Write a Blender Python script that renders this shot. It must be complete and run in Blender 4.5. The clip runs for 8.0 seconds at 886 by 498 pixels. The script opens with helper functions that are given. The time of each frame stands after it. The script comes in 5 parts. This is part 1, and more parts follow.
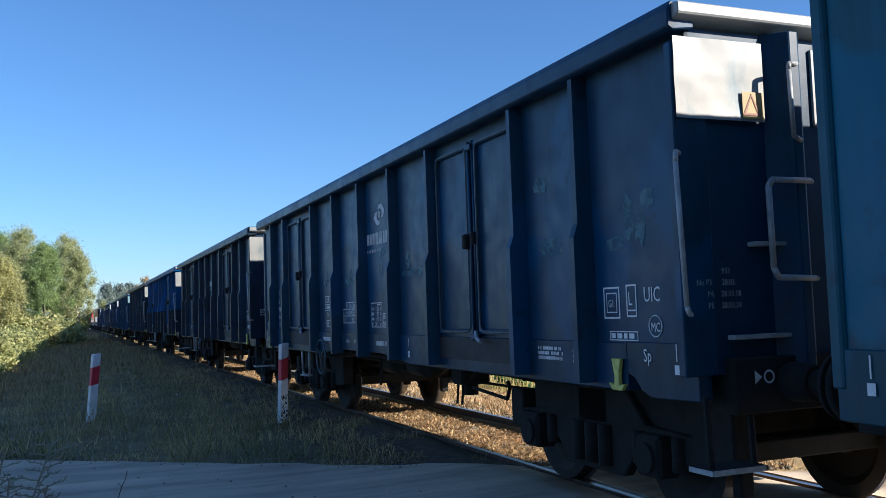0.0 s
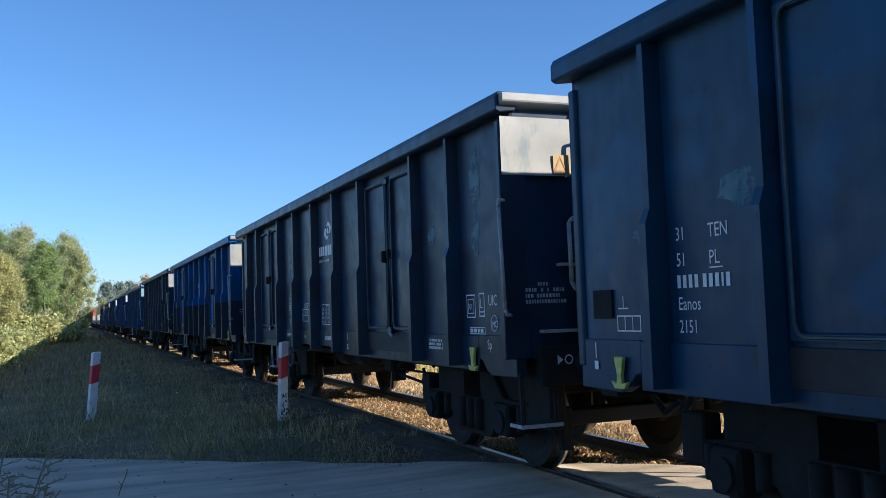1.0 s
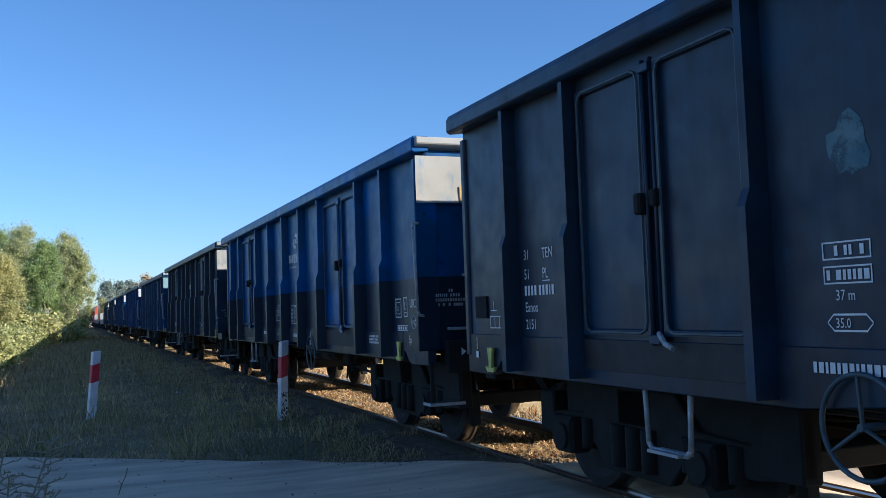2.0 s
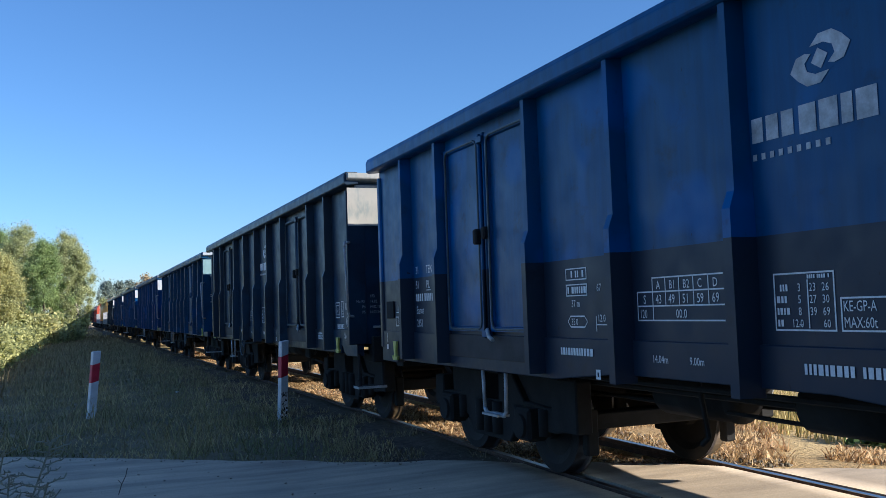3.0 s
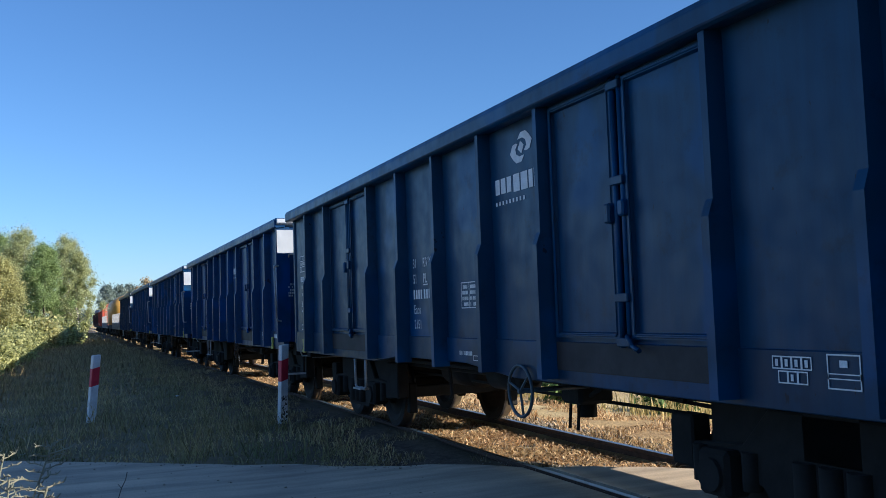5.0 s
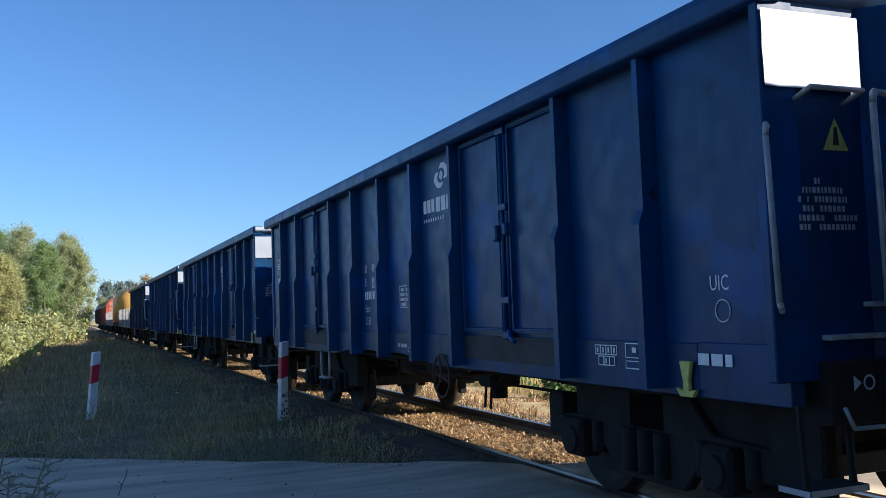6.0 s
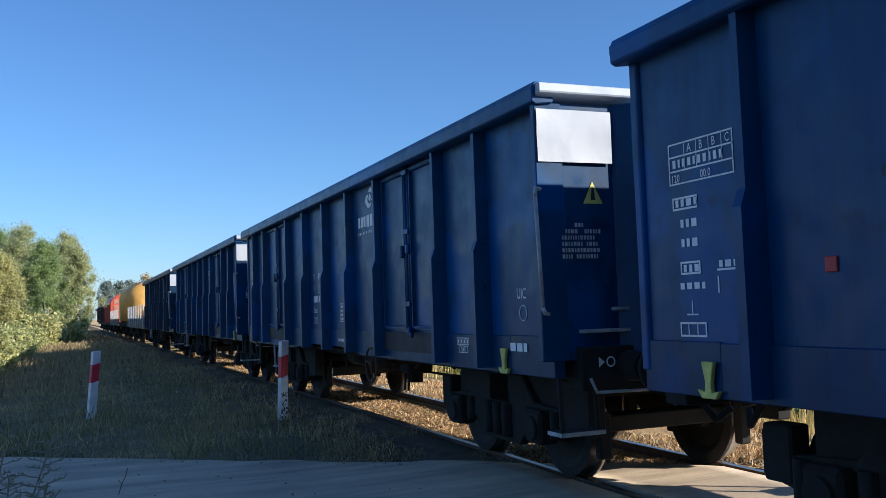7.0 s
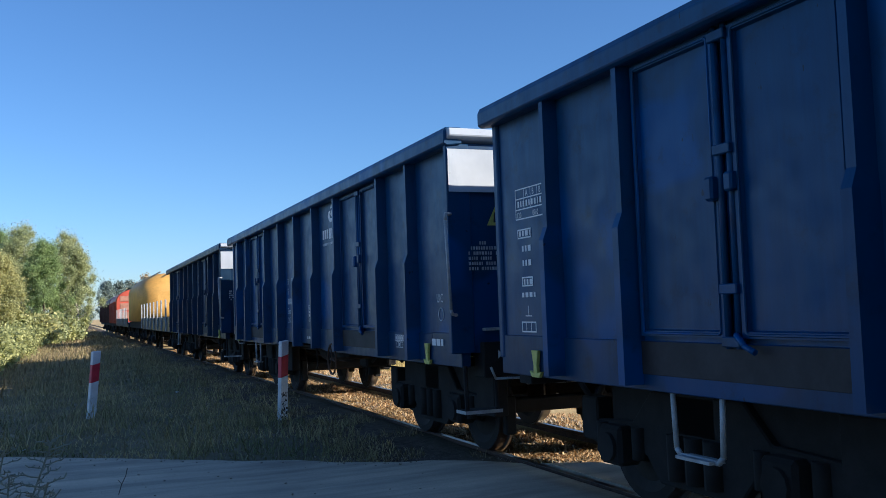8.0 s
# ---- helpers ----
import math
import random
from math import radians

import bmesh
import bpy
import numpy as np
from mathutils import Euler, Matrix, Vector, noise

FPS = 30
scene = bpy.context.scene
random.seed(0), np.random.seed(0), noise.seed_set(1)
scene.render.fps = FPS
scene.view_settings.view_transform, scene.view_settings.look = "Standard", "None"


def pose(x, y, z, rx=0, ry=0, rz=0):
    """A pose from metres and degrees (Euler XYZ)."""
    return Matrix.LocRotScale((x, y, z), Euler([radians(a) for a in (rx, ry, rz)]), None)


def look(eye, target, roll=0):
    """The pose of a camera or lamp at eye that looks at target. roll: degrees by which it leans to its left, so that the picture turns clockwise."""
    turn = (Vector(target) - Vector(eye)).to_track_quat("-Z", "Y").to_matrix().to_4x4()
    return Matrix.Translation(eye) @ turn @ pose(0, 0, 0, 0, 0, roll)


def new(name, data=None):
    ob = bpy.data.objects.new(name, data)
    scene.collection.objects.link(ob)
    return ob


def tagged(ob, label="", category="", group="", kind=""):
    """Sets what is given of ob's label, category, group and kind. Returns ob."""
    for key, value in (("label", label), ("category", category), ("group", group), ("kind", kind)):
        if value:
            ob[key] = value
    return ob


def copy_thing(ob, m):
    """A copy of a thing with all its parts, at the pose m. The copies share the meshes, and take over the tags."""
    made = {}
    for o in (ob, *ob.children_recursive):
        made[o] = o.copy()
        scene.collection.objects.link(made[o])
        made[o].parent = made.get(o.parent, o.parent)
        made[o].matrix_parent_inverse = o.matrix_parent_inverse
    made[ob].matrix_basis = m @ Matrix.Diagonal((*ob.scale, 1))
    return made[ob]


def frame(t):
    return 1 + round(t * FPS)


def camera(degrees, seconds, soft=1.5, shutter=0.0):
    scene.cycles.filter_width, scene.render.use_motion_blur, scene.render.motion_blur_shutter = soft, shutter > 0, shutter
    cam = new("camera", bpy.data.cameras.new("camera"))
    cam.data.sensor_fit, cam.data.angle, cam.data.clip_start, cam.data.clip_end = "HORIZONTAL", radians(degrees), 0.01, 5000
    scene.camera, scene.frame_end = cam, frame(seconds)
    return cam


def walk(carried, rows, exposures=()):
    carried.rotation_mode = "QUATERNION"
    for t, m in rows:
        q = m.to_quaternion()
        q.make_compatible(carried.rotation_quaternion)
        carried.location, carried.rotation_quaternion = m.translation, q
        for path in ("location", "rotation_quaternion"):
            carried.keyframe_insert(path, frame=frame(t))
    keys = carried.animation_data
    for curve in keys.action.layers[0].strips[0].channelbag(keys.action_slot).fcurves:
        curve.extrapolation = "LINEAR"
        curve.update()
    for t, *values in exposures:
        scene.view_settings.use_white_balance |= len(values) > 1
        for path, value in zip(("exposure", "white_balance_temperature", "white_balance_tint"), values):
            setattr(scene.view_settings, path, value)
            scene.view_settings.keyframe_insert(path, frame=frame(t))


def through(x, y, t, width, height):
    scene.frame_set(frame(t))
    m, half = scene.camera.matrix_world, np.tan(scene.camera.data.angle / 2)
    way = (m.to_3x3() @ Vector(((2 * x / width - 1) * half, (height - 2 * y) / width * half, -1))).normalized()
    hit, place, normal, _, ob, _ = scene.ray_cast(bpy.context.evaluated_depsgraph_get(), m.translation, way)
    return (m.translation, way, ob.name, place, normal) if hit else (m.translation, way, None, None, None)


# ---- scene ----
# World: y runs along the track away from the camera, x to the right, z = 0 at the rail heads.
import functools

TRACK_X = 5.0
SPEED = 11.82
PITCH = 14.04
EYE = (0.0, 0.0, 1.57)


def aim(yaw, up):
    """A point one hundred metres off, yaw degrees right of the track's line and up degrees above level."""
    a, b = radians(yaw), radians(up)
    return (EYE[0] + 100 * math.sin(a) * math.cos(b), EYE[1] + 100 * math.cos(a) * math.cos(b), EYE[2] + 100 * math.sin(b))


cam = camera(52.2, 8.0, soft=0.8)
TILTS = ((0.0, 3.86), (0.5, 3.79), (1.0, 3.75), (1.8, 3.71), (2.5, 3.69), (3.0, 3.69), (3.5, 3.76), (4.0, 3.70), (4.5, 3.86),
         (5.0, 3.93), (5.8, 3.78), (6.5, 3.69), (7.0, 3.69), (7.5, 3.68), (8.0, 3.69))
walk(cam, [(t, look(EYE, aim(22.49, up), -1.93)) for t, up in TILTS], exposures=[(0.0, 0.24, 4900, 10), (3.4, 0.23, 4900, 10), (4.4, 0.14, 4900, 10), (8.0, 0.13, 4900, 10)])

# ---- light ----
SUN_FROM = Vector((1.0, -0.80, 0.58)).normalized()
sun_data = bpy.data.lights.new("sun", "SUN")
sun_data.energy, sun_data.angle, sun_data.color = 7.8, radians(0.53), (1.0, 0.77, 0.50)
sun = new("sun", sun_data)
sun.matrix_world = look(SUN_FROM * 60, (0, 0, 0))

world = bpy.data.worlds.new("sky")
scene.world = world
world.use_nodes = True
wn = world.node_tree
sky = wn.nodes.new("ShaderNodeTexSky")
sky.sky_type = "NISHITA"
sky.sun_disc = False
sky.sun_elevation = math.asin(SUN_FROM.z)
sky.sun_rotation = math.atan2(SUN_FROM.x, SUN_FROM.y)
sky.air_density, sky.dust_density, sky.ozone_density = 1.0, 0.25, 3.5
wn.nodes["Background"].inputs["Strength"].default_value = 0.112
wn.links.new(sky.outputs[0], wn.nodes["Background"].inputs["Color"])


# ---- materials ----
def material(name, rough=0.6, metal=0.0, spec=0.5):
    m = bpy.data.materials.new(name)
    m.use_nodes = True
    b = m.node_tree.nodes["Principled BSDF"]
    b.inputs["Roughness"].default_value = rough
    b.inputs["Metallic"].default_value = metal
    b.inputs["Specular IOR Level"].default_value = spec
    return m, m.node_tree, b


def node(nt, kind, **values):
    n = nt.nodes.new(kind)
    for key, value in values.items():
        n.inputs[key.replace("_", " ")].default_value = value
    return n


def ramp(nt, source, stops):
    r = nt.nodes.new("ShaderNodeValToRGB")
    while len(r.color_ramp.elements) < len(stops):
        r.color_ramp.elements.new(0.5)
    for e, (at, colour) in zip(r.color_ramp.elements, stops):
        e.position, e.color = at, (*colour, 1)
    nt.links.new(source, r.inputs[0])
    return r.outputs[0]


def blend(nt, kind, fac, a, b):
    x = nt.nodes.new("ShaderNodeMix")
    x.data_type, x.blend_type = "RGBA", kind
    for sock, v in ((x.inputs[0], fac), (x.inputs[6], a), (x.inputs[7], b)):
        if isinstance(v, (int, float)):
            sock.default_value = v
        elif isinstance(v, tuple):
            sock.default_value = (*v, 1)
        else:
            nt.links.new(v, sock)
    return x.outputs[2]


def noisy(nt, scale, detail=4, vec=None, rough=0.6):
    n = node(nt, "ShaderNodeTexNoise", Scale=scale, Detail=detail, Roughness=rough)
    if vec is not None:
        nt.links.new(vec, n.inputs["Vector"])
    return n.outputs["Fac"]


def bumped(nt, b, height, strength, distance):
    n = node(nt, "ShaderNodeBump", Strength=strength, Distance=distance)
    nt.links.new(height, n.inputs["Height"])
    nt.links.new(n.outputs[0], b.inputs["Normal"])


def coords(nt, stretch=(1, 1, 1), shifted=True):
    """Object coordinates, shifted by chance from object to object."""
    c = nt.nodes.new("ShaderNodeTexCoord")
    m = nt.nodes.new("ShaderNodeMapping")
    m.inputs["Scale"].default_value = stretch
    nt.links.new(c.outputs["Object"], m.inputs["Vector"])
    if shifted:
        info = nt.nodes.new("ShaderNodeObjectInfo")
        mul = nt.nodes.new("ShaderNodeMath")
        mul.operation = "MULTIPLY"
        mul.inputs[1].default_value = 37.0
        nt.links.new(info.outputs["Random"], mul.inputs[0])
        nt.links.new(mul.outputs[0], m.inputs["Location"])
    return m.outputs[0]


def simple(name, colour, rough=0.6, metal=0.0, vary=0.3, scale=6.0, bump=0.0, island=False, stretch=(1, 1, 1), detail=5):
    """A surface with coarse and fine variation of its colour, and relief if bump is given."""
    m, nt, b = material(name, rough, metal)
    v = coords(nt, stretch)
    dark = tuple(c * (1 - vary) for c in colour)
    light = tuple(min(1, c * (1 + vary)) for c in colour)
    big = ramp(nt, noisy(nt, scale, detail, v), ((0.3, dark), (0.7, light)))
    fine = ramp(nt, noisy(nt, scale * 9, 3, v), ((0.3, (0.8,) * 3), (0.7, (1.0,) * 3)))
    col = blend(nt, "MULTIPLY", 0.8, big, fine)
    if island:
        g = nt.nodes.new("ShaderNodeNewGeometry")
        col = blend(nt, "MULTIPLY", 1.0, col, ramp(nt, g.outputs["Random Per Island"], ((0, (0.55, 0.6, 0.5)), (1, (1.0, 1.0, 1.0)))))
    nt.links.new(col, b.inputs["Base Color"])
    if bump:
        bumped(nt, b, noisy(nt, scale * 5, 5, v), 0.6, bump)
    return m


def paint_material():
    """Weathered wagon paint: the colour comes from the object, with faded patches, streaks, grime and rust specks."""
    m, nt, b = material("wagon_paint", 0.45, 0.0, 0.28)
    info = nt.nodes.new("ShaderNodeObjectInfo")
    v = coords(nt)
    streak = coords(nt, (1, 5, 0.5))
    faded = blend(nt, "MIX", 0.4, info.outputs["Color"], (0.026, 0.080, 0.15))
    col = blend(nt, "MIX", ramp(nt, noisy(nt, 1.1, 4, v), ((0.45, (0, 0, 0)), (0.60, (0.75,) * 3))), info.outputs["Color"], faded)
    col = blend(nt, "MULTIPLY", 0.75, col, ramp(nt, noisy(nt, 2.6, 6, streak), ((0.28, (0.62, 0.62, 0.64)), (0.7, (1.05,) * 3))))
    touched = ramp(nt, noisy(nt, 0.8, 2, v), ((0.55, (0, 0, 0)), (0.60, (0.55,) * 3)))
    col = blend(nt, "MIX", touched, col, blend(nt, "MULTIPLY", 1.0, info.outputs["Color"], (0.7, 1.45, 1.8)))
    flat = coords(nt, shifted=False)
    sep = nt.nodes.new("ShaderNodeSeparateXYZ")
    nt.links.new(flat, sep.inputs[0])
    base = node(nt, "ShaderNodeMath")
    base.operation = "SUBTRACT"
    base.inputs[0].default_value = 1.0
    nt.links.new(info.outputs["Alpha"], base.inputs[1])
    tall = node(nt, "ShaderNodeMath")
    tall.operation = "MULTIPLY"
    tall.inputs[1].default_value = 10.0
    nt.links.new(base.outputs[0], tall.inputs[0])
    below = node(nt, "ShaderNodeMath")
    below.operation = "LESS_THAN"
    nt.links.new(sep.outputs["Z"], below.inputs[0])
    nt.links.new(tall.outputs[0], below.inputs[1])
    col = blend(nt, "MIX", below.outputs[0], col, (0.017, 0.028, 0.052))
    grime = ramp(nt, noisy(nt, 3.4, 7, v, 0.7), ((0.56, (0, 0, 0)), (0.72, (0.6,) * 3)))
    col = blend(nt, "MIX", grime, col, (0.010, 0.014, 0.022))
    chips = ramp(nt, noisy(nt, 5.5, 3, coords(nt, (1, 3.2, 1.1)), 0.6), ((0.715, (0, 0, 0)), (0.73, (0.8,) * 3)))
    col = blend(nt, "MIX", chips, col, (0.009, 0.012, 0.019))
    rust = ramp(nt, noisy(nt, 14, 6, v, 0.75), ((0.70, (0, 0, 0)), (0.75, (0.7,) * 3)))
    col = blend(nt, "MIX", rust, col, (0.075, 0.035, 0.02))
    nt.links.new(col, b.inputs["Base Color"])
    r = ramp(nt, noisy(nt, 5, 5, v), ((0.3, (0.30,) * 3), (0.75, (0.52,) * 3)))
    nt.links.new(r, b.inputs["Roughness"])
    dents = node(nt, "ShaderNodeBump", Strength=0.10, Distance=0.05)
    nt.links.new(noisy(nt, 1.6, 2, v), dents.inputs["Height"])
    fine = node(nt, "ShaderNodeBump", Strength=0.08, Distance=0.003)
    nt.links.new(noisy(nt, 45, 3, v), fine.inputs["Height"])
    nt.links.new(dents.outputs[0], fine.inputs["Normal"])
    nt.links.new(fine.outputs[0], b.inputs["Normal"])
    return m


def leaf_material(name, dark, light, through=0.35, patchy=False):
    m, nt, b = material(name, 0.6, 0.0, 0.3)
    g = nt.nodes.new("ShaderNodeNewGeometry")
    col = ramp(nt, g.outputs["Random Per Island"], ((0.0, dark), (0.75, light), (1.0, tuple(c * 1.25 for c in light))))
    patches = ((0.36, (0.36, 0.42, 0.32)), (0.62, (1.25, 1.08, 0.95))) if patchy else ((0.3, (0.6, 0.65, 0.55)), (0.7, (1.1, 1.05, 1.0)))
    col = blend(nt, "MULTIPLY", 0.9 if patchy else 0.6, col, ramp(nt, noisy(nt, 0.7, 4 if patchy else 3, coords(nt, shifted=False)), patches))
    nt.links.new(col, b.inputs["Base Color"])
    t = nt.nodes.new("ShaderNodeBsdfTranslucent")
    nt.links.new(col, t.inputs["Color"])
    mix = nt.nodes.new("ShaderNodeMixShader")
    mix.inputs[0].default_value = through
    nt.links.new(b.outputs[0], mix.inputs[1])
    nt.links.new(t.outputs[0], mix.inputs[2])
    nt.links.new(mix.outputs[0], nt.nodes["Material Output"].inputs["Surface"])
    return m


PAINT = paint_material()
UNDER = simple("underframe_grime", (0.015, 0.0145, 0.014), 0.95, 0.0, 0.4, 5, 0.004)
AXLE = simple("wheel_steel", (0.014, 0.012, 0.011), 0.8, 0.0, 0.4, 8)
TREAD = simple("worn_steel", (0.42, 0.40, 0.40), 0.32, 1.0, 0.15, 12)


def panel_material(name, dark, light, wear):
    """Pale, scuffed paint, worn through in vertical runs to the wagon's own colour, with a few rust marks."""
    m, nt, b = material(name, 0.36, 0.0, 0.5)
    v = coords(nt)
    info = nt.nodes.new("ShaderNodeObjectInfo")
    col = ramp(nt, noisy(nt, 2.2, 5, v), ((0.3, dark), (0.7, light)))
    runs = ramp(nt, noisy(nt, 2.4, 5, coords(nt, (1.6, 1, 0.6)), 0.65), ((0.52, (0, 0, 0)), (0.68, (wear,) * 3)))
    worn = blend(nt, "ADD", 1.0, info.outputs["Color"], (0.10, 0.17, 0.18))
    col = blend(nt, "MIX", runs, col, worn)
    col = blend(nt, "MIX", ramp(nt, noisy(nt, 11, 5, v, 0.7), ((0.68, (0, 0, 0)), (0.74, (0.7,) * 3))), col, (0.14, 0.09, 0.05))
    nt.links.new(col, b.inputs["Base Color"])
    dents = node(nt, "ShaderNodeBump", Strength=0.2, Distance=0.03)
    nt.links.new(noisy(nt, 2.6, 2, v), dents.inputs["Height"])
    nt.links.new(dents.outputs[0], b.inputs["Normal"])
    return m


def stain_material():
    """Pale, chalky leftovers of old paint with broken rims."""
    m, nt, b = material("chalky_old_paint", 0.6, 0.0, 0.3)
    v = coords(nt)
    nt.links.new(ramp(nt, noisy(nt, 5, 5, v), ((0.3, (0.045, 0.13, 0.18)), (0.7, (0.19, 0.28, 0.31)))), b.inputs["Base Color"])
    nt.links.new(ramp(nt, noisy(nt, 7, 6, v, 0.7), ((0.36, (0.05,) * 3), (0.55, (0.9,) * 3))), b.inputs["Alpha"])
    return m


# sun glare on the end walls is partly put into these pale colours
PANEL = panel_material("weathered_panel_paint", (0.34, 0.34, 0.32), (0.44, 0.43, 0.39), 0.7)
PANEL_WHITE = panel_material("white_panel_paint", (0.46, 0.50, 0.56), (0.56, 0.60, 0.66), 0.15)
PANEL_TEAL = panel_material("pale_teal_panel_paint", (0.17, 0.31, 0.37), (0.28, 0.42, 0.46), 0.3)
STAIN = stain_material()
# lighter than the wagon paint: light caught by edges is put into the colour
EDGE = simple("pale_edge_paint", (0.055, 0.082, 0.105), 0.5, 0.0, 0.4, 7)
SILL_RUST = simple("rusty_sill_paint", (0.030, 0.026, 0.028), 0.7, 0.0, 0.5, 4)
PIPE = simple("grey_handrail_paint", (0.42, 0.43, 0.44), 0.45, 0.0, 0.3, 9)
LETTER = simple("white_lettering_paint", (0.86, 0.87, 0.88), 0.6, 0.0, 0.12, 12)
FADED = simple("faded_lettering_paint", (0.50, 0.53, 0.56), 0.6, 0.0, 0.4, 9)
HOOK = simple("yellow_green_paint", (0.62, 0.60, 0.14), 0.5, 0.0, 0.25, 14)
SIGN_YELLOW = simple("sign_yellow", (0.52, 0.36, 0.12), 0.5, 0.0, 0.1, 9)
BLACK = simple("black_paint", (0.02, 0.02, 0.02), 0.5, 0.0, 0.3, 9)
BLUE_TAG = simple("light_blue_plate", (0.12, 0.40, 0.68), 0.5, 0.0, 0.2, 20)
RED_TAG = simple("red_tag_paint", (0.40, 0.03, 0.03), 0.5, 0.0, 0.2, 20)
RUST = simple("rail_rust", (0.09, 0.055, 0.035), 0.85, 0.2, 0.4, 12, 0.003)
SLEEPER = simple("weathered_sleeper", (0.16, 0.14, 0.12), 0.9, 0.0, 0.35, 6, 0.006, stretch=(1, 6, 6))
STONE = simple("ballast_stone", (0.36, 0.29, 0.22), 0.9, 0.0, 0.35, 9, 0.0, island=True)
POST_WHITE = simple("post_white", (0.72, 0.72, 0.72), 0.5, 0.0, 0.12, 7)
POST_RED = simple("post_red", (0.50, 0.022, 0.05), 0.5, 0.0, 0.2, 9)
BARK = simple("birch_bark", (0.36, 0.33, 0.29), 0.9, 0.0, 0.5, 3, 0.01, stretch=(1, 1, 4))
BARK_DARK = simple("dark_bark", (0.10, 0.08, 0.06), 0.9, 0.0, 0.4, 4, 0.01)
STEM = simple("dry_stem", (0.30, 0.29, 0.20), 0.8, 0.0, 0.3, 10)
GRASS = leaf_material("verge_grass", (0.20, 0.185, 0.09), (0.54, 0.48, 0.26), 0.3, True)
# straw beyond the near rail, its colour raised for the sunlit strip
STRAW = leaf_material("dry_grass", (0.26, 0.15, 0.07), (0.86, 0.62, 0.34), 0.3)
# darker copy of the straw, with the train's shade put into its colour
SHADED_STRAW = leaf_material("shaded_straw", (0.17, 0.135, 0.07), (0.46, 0.36, 0.20), 0.3)
FIELD_GRASS = leaf_material("field_grass", (0.28, 0.25, 0.08), (0.70, 0.56, 0.24), 0.3)
BUSH = leaf_material("hedge_leaf", (0.22, 0.25, 0.09), (0.64, 0.64, 0.28), 0.45)
LEAF_GREEN = leaf_material("green_leaf", (0.08, 0.14, 0.05), (0.24, 0.36, 0.13), 0.45)
# olive and fresh green are paled: the belt's haze is in the colour
LEAF_OLIVE = leaf_material("olive_birch_leaf", (0.32, 0.35, 0.17), (0.54, 0.57, 0.30), 0.45)
LEAF_FRESH = leaf_material("fresh_green_leaf", (0.22, 0.30, 0.12), (0.40, 0.50, 0.21), 0.45)
LEAF_OCHRE = leaf_material("autumn_birch_leaf", (0.38, 0.38, 0.16), (0.64, 0.61, 0.28), 0.45)
# haze of distance mixed into the leaf colours, pale and bluish
LEAF_FAR = leaf_material("hazy_leaf", (0.18, 0.24, 0.24), (0.29, 0.35, 0.32), 0.3)
LEAF_FAR_OCHRE = leaf_material("hazy_autumn_leaf", (0.38, 0.31, 0.21), (0.54, 0.44, 0.28), 0.3)
TANK_YELLOW = simple("tank_yellow", (0.68, 0.38, 0.08), 0.5, 0.0, 0.15, 1.5)
WAGON_RED = simple("wagon_red", (0.52, 0.09, 0.045), 0.5, 0.0, 0.2, 1.5)
WAGON_BROWN = simple("wagon_brown", (0.10, 0.035, 0.025), 0.6, 0.0, 0.3, 1.5)
CREAM = simple("faded_cream_plate", (0.42, 0.20, 0.13), 0.6, 0.0, 0.2, 3)


def ground_material():
    m, nt, b = material("soil_and_turf", 0.95, 0.0, 0.2)
    v = coords(nt, shifted=False)
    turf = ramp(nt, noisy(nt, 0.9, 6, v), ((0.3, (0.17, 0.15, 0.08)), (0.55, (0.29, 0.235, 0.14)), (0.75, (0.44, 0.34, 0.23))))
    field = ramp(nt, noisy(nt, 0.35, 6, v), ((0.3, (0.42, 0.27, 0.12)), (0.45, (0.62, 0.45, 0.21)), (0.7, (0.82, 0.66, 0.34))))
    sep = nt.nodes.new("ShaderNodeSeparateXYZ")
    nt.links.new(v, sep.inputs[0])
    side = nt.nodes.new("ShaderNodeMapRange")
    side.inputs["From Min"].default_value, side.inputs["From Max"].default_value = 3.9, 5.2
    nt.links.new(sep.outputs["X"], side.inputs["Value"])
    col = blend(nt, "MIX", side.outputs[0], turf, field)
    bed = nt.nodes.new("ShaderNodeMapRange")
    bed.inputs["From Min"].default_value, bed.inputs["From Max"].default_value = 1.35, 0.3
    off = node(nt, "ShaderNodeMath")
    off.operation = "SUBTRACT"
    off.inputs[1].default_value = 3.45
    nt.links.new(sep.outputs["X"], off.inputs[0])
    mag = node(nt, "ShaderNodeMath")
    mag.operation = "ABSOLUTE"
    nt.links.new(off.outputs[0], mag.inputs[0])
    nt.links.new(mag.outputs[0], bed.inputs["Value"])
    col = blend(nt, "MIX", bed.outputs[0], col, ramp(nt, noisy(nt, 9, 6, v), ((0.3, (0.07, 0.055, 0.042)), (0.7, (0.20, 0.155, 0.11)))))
    col = blend(nt, "MULTIPLY", 0.7, col, ramp(nt, noisy(nt, 30, 4, v), ((0.3, (0.55,) * 3), (0.7, (1.0,) * 3))))
    nt.links.new(col, b.inputs["Base Color"])
    bumped(nt, b, noisy(nt, 14, 6, v), 0.8, 0.05)
    return m


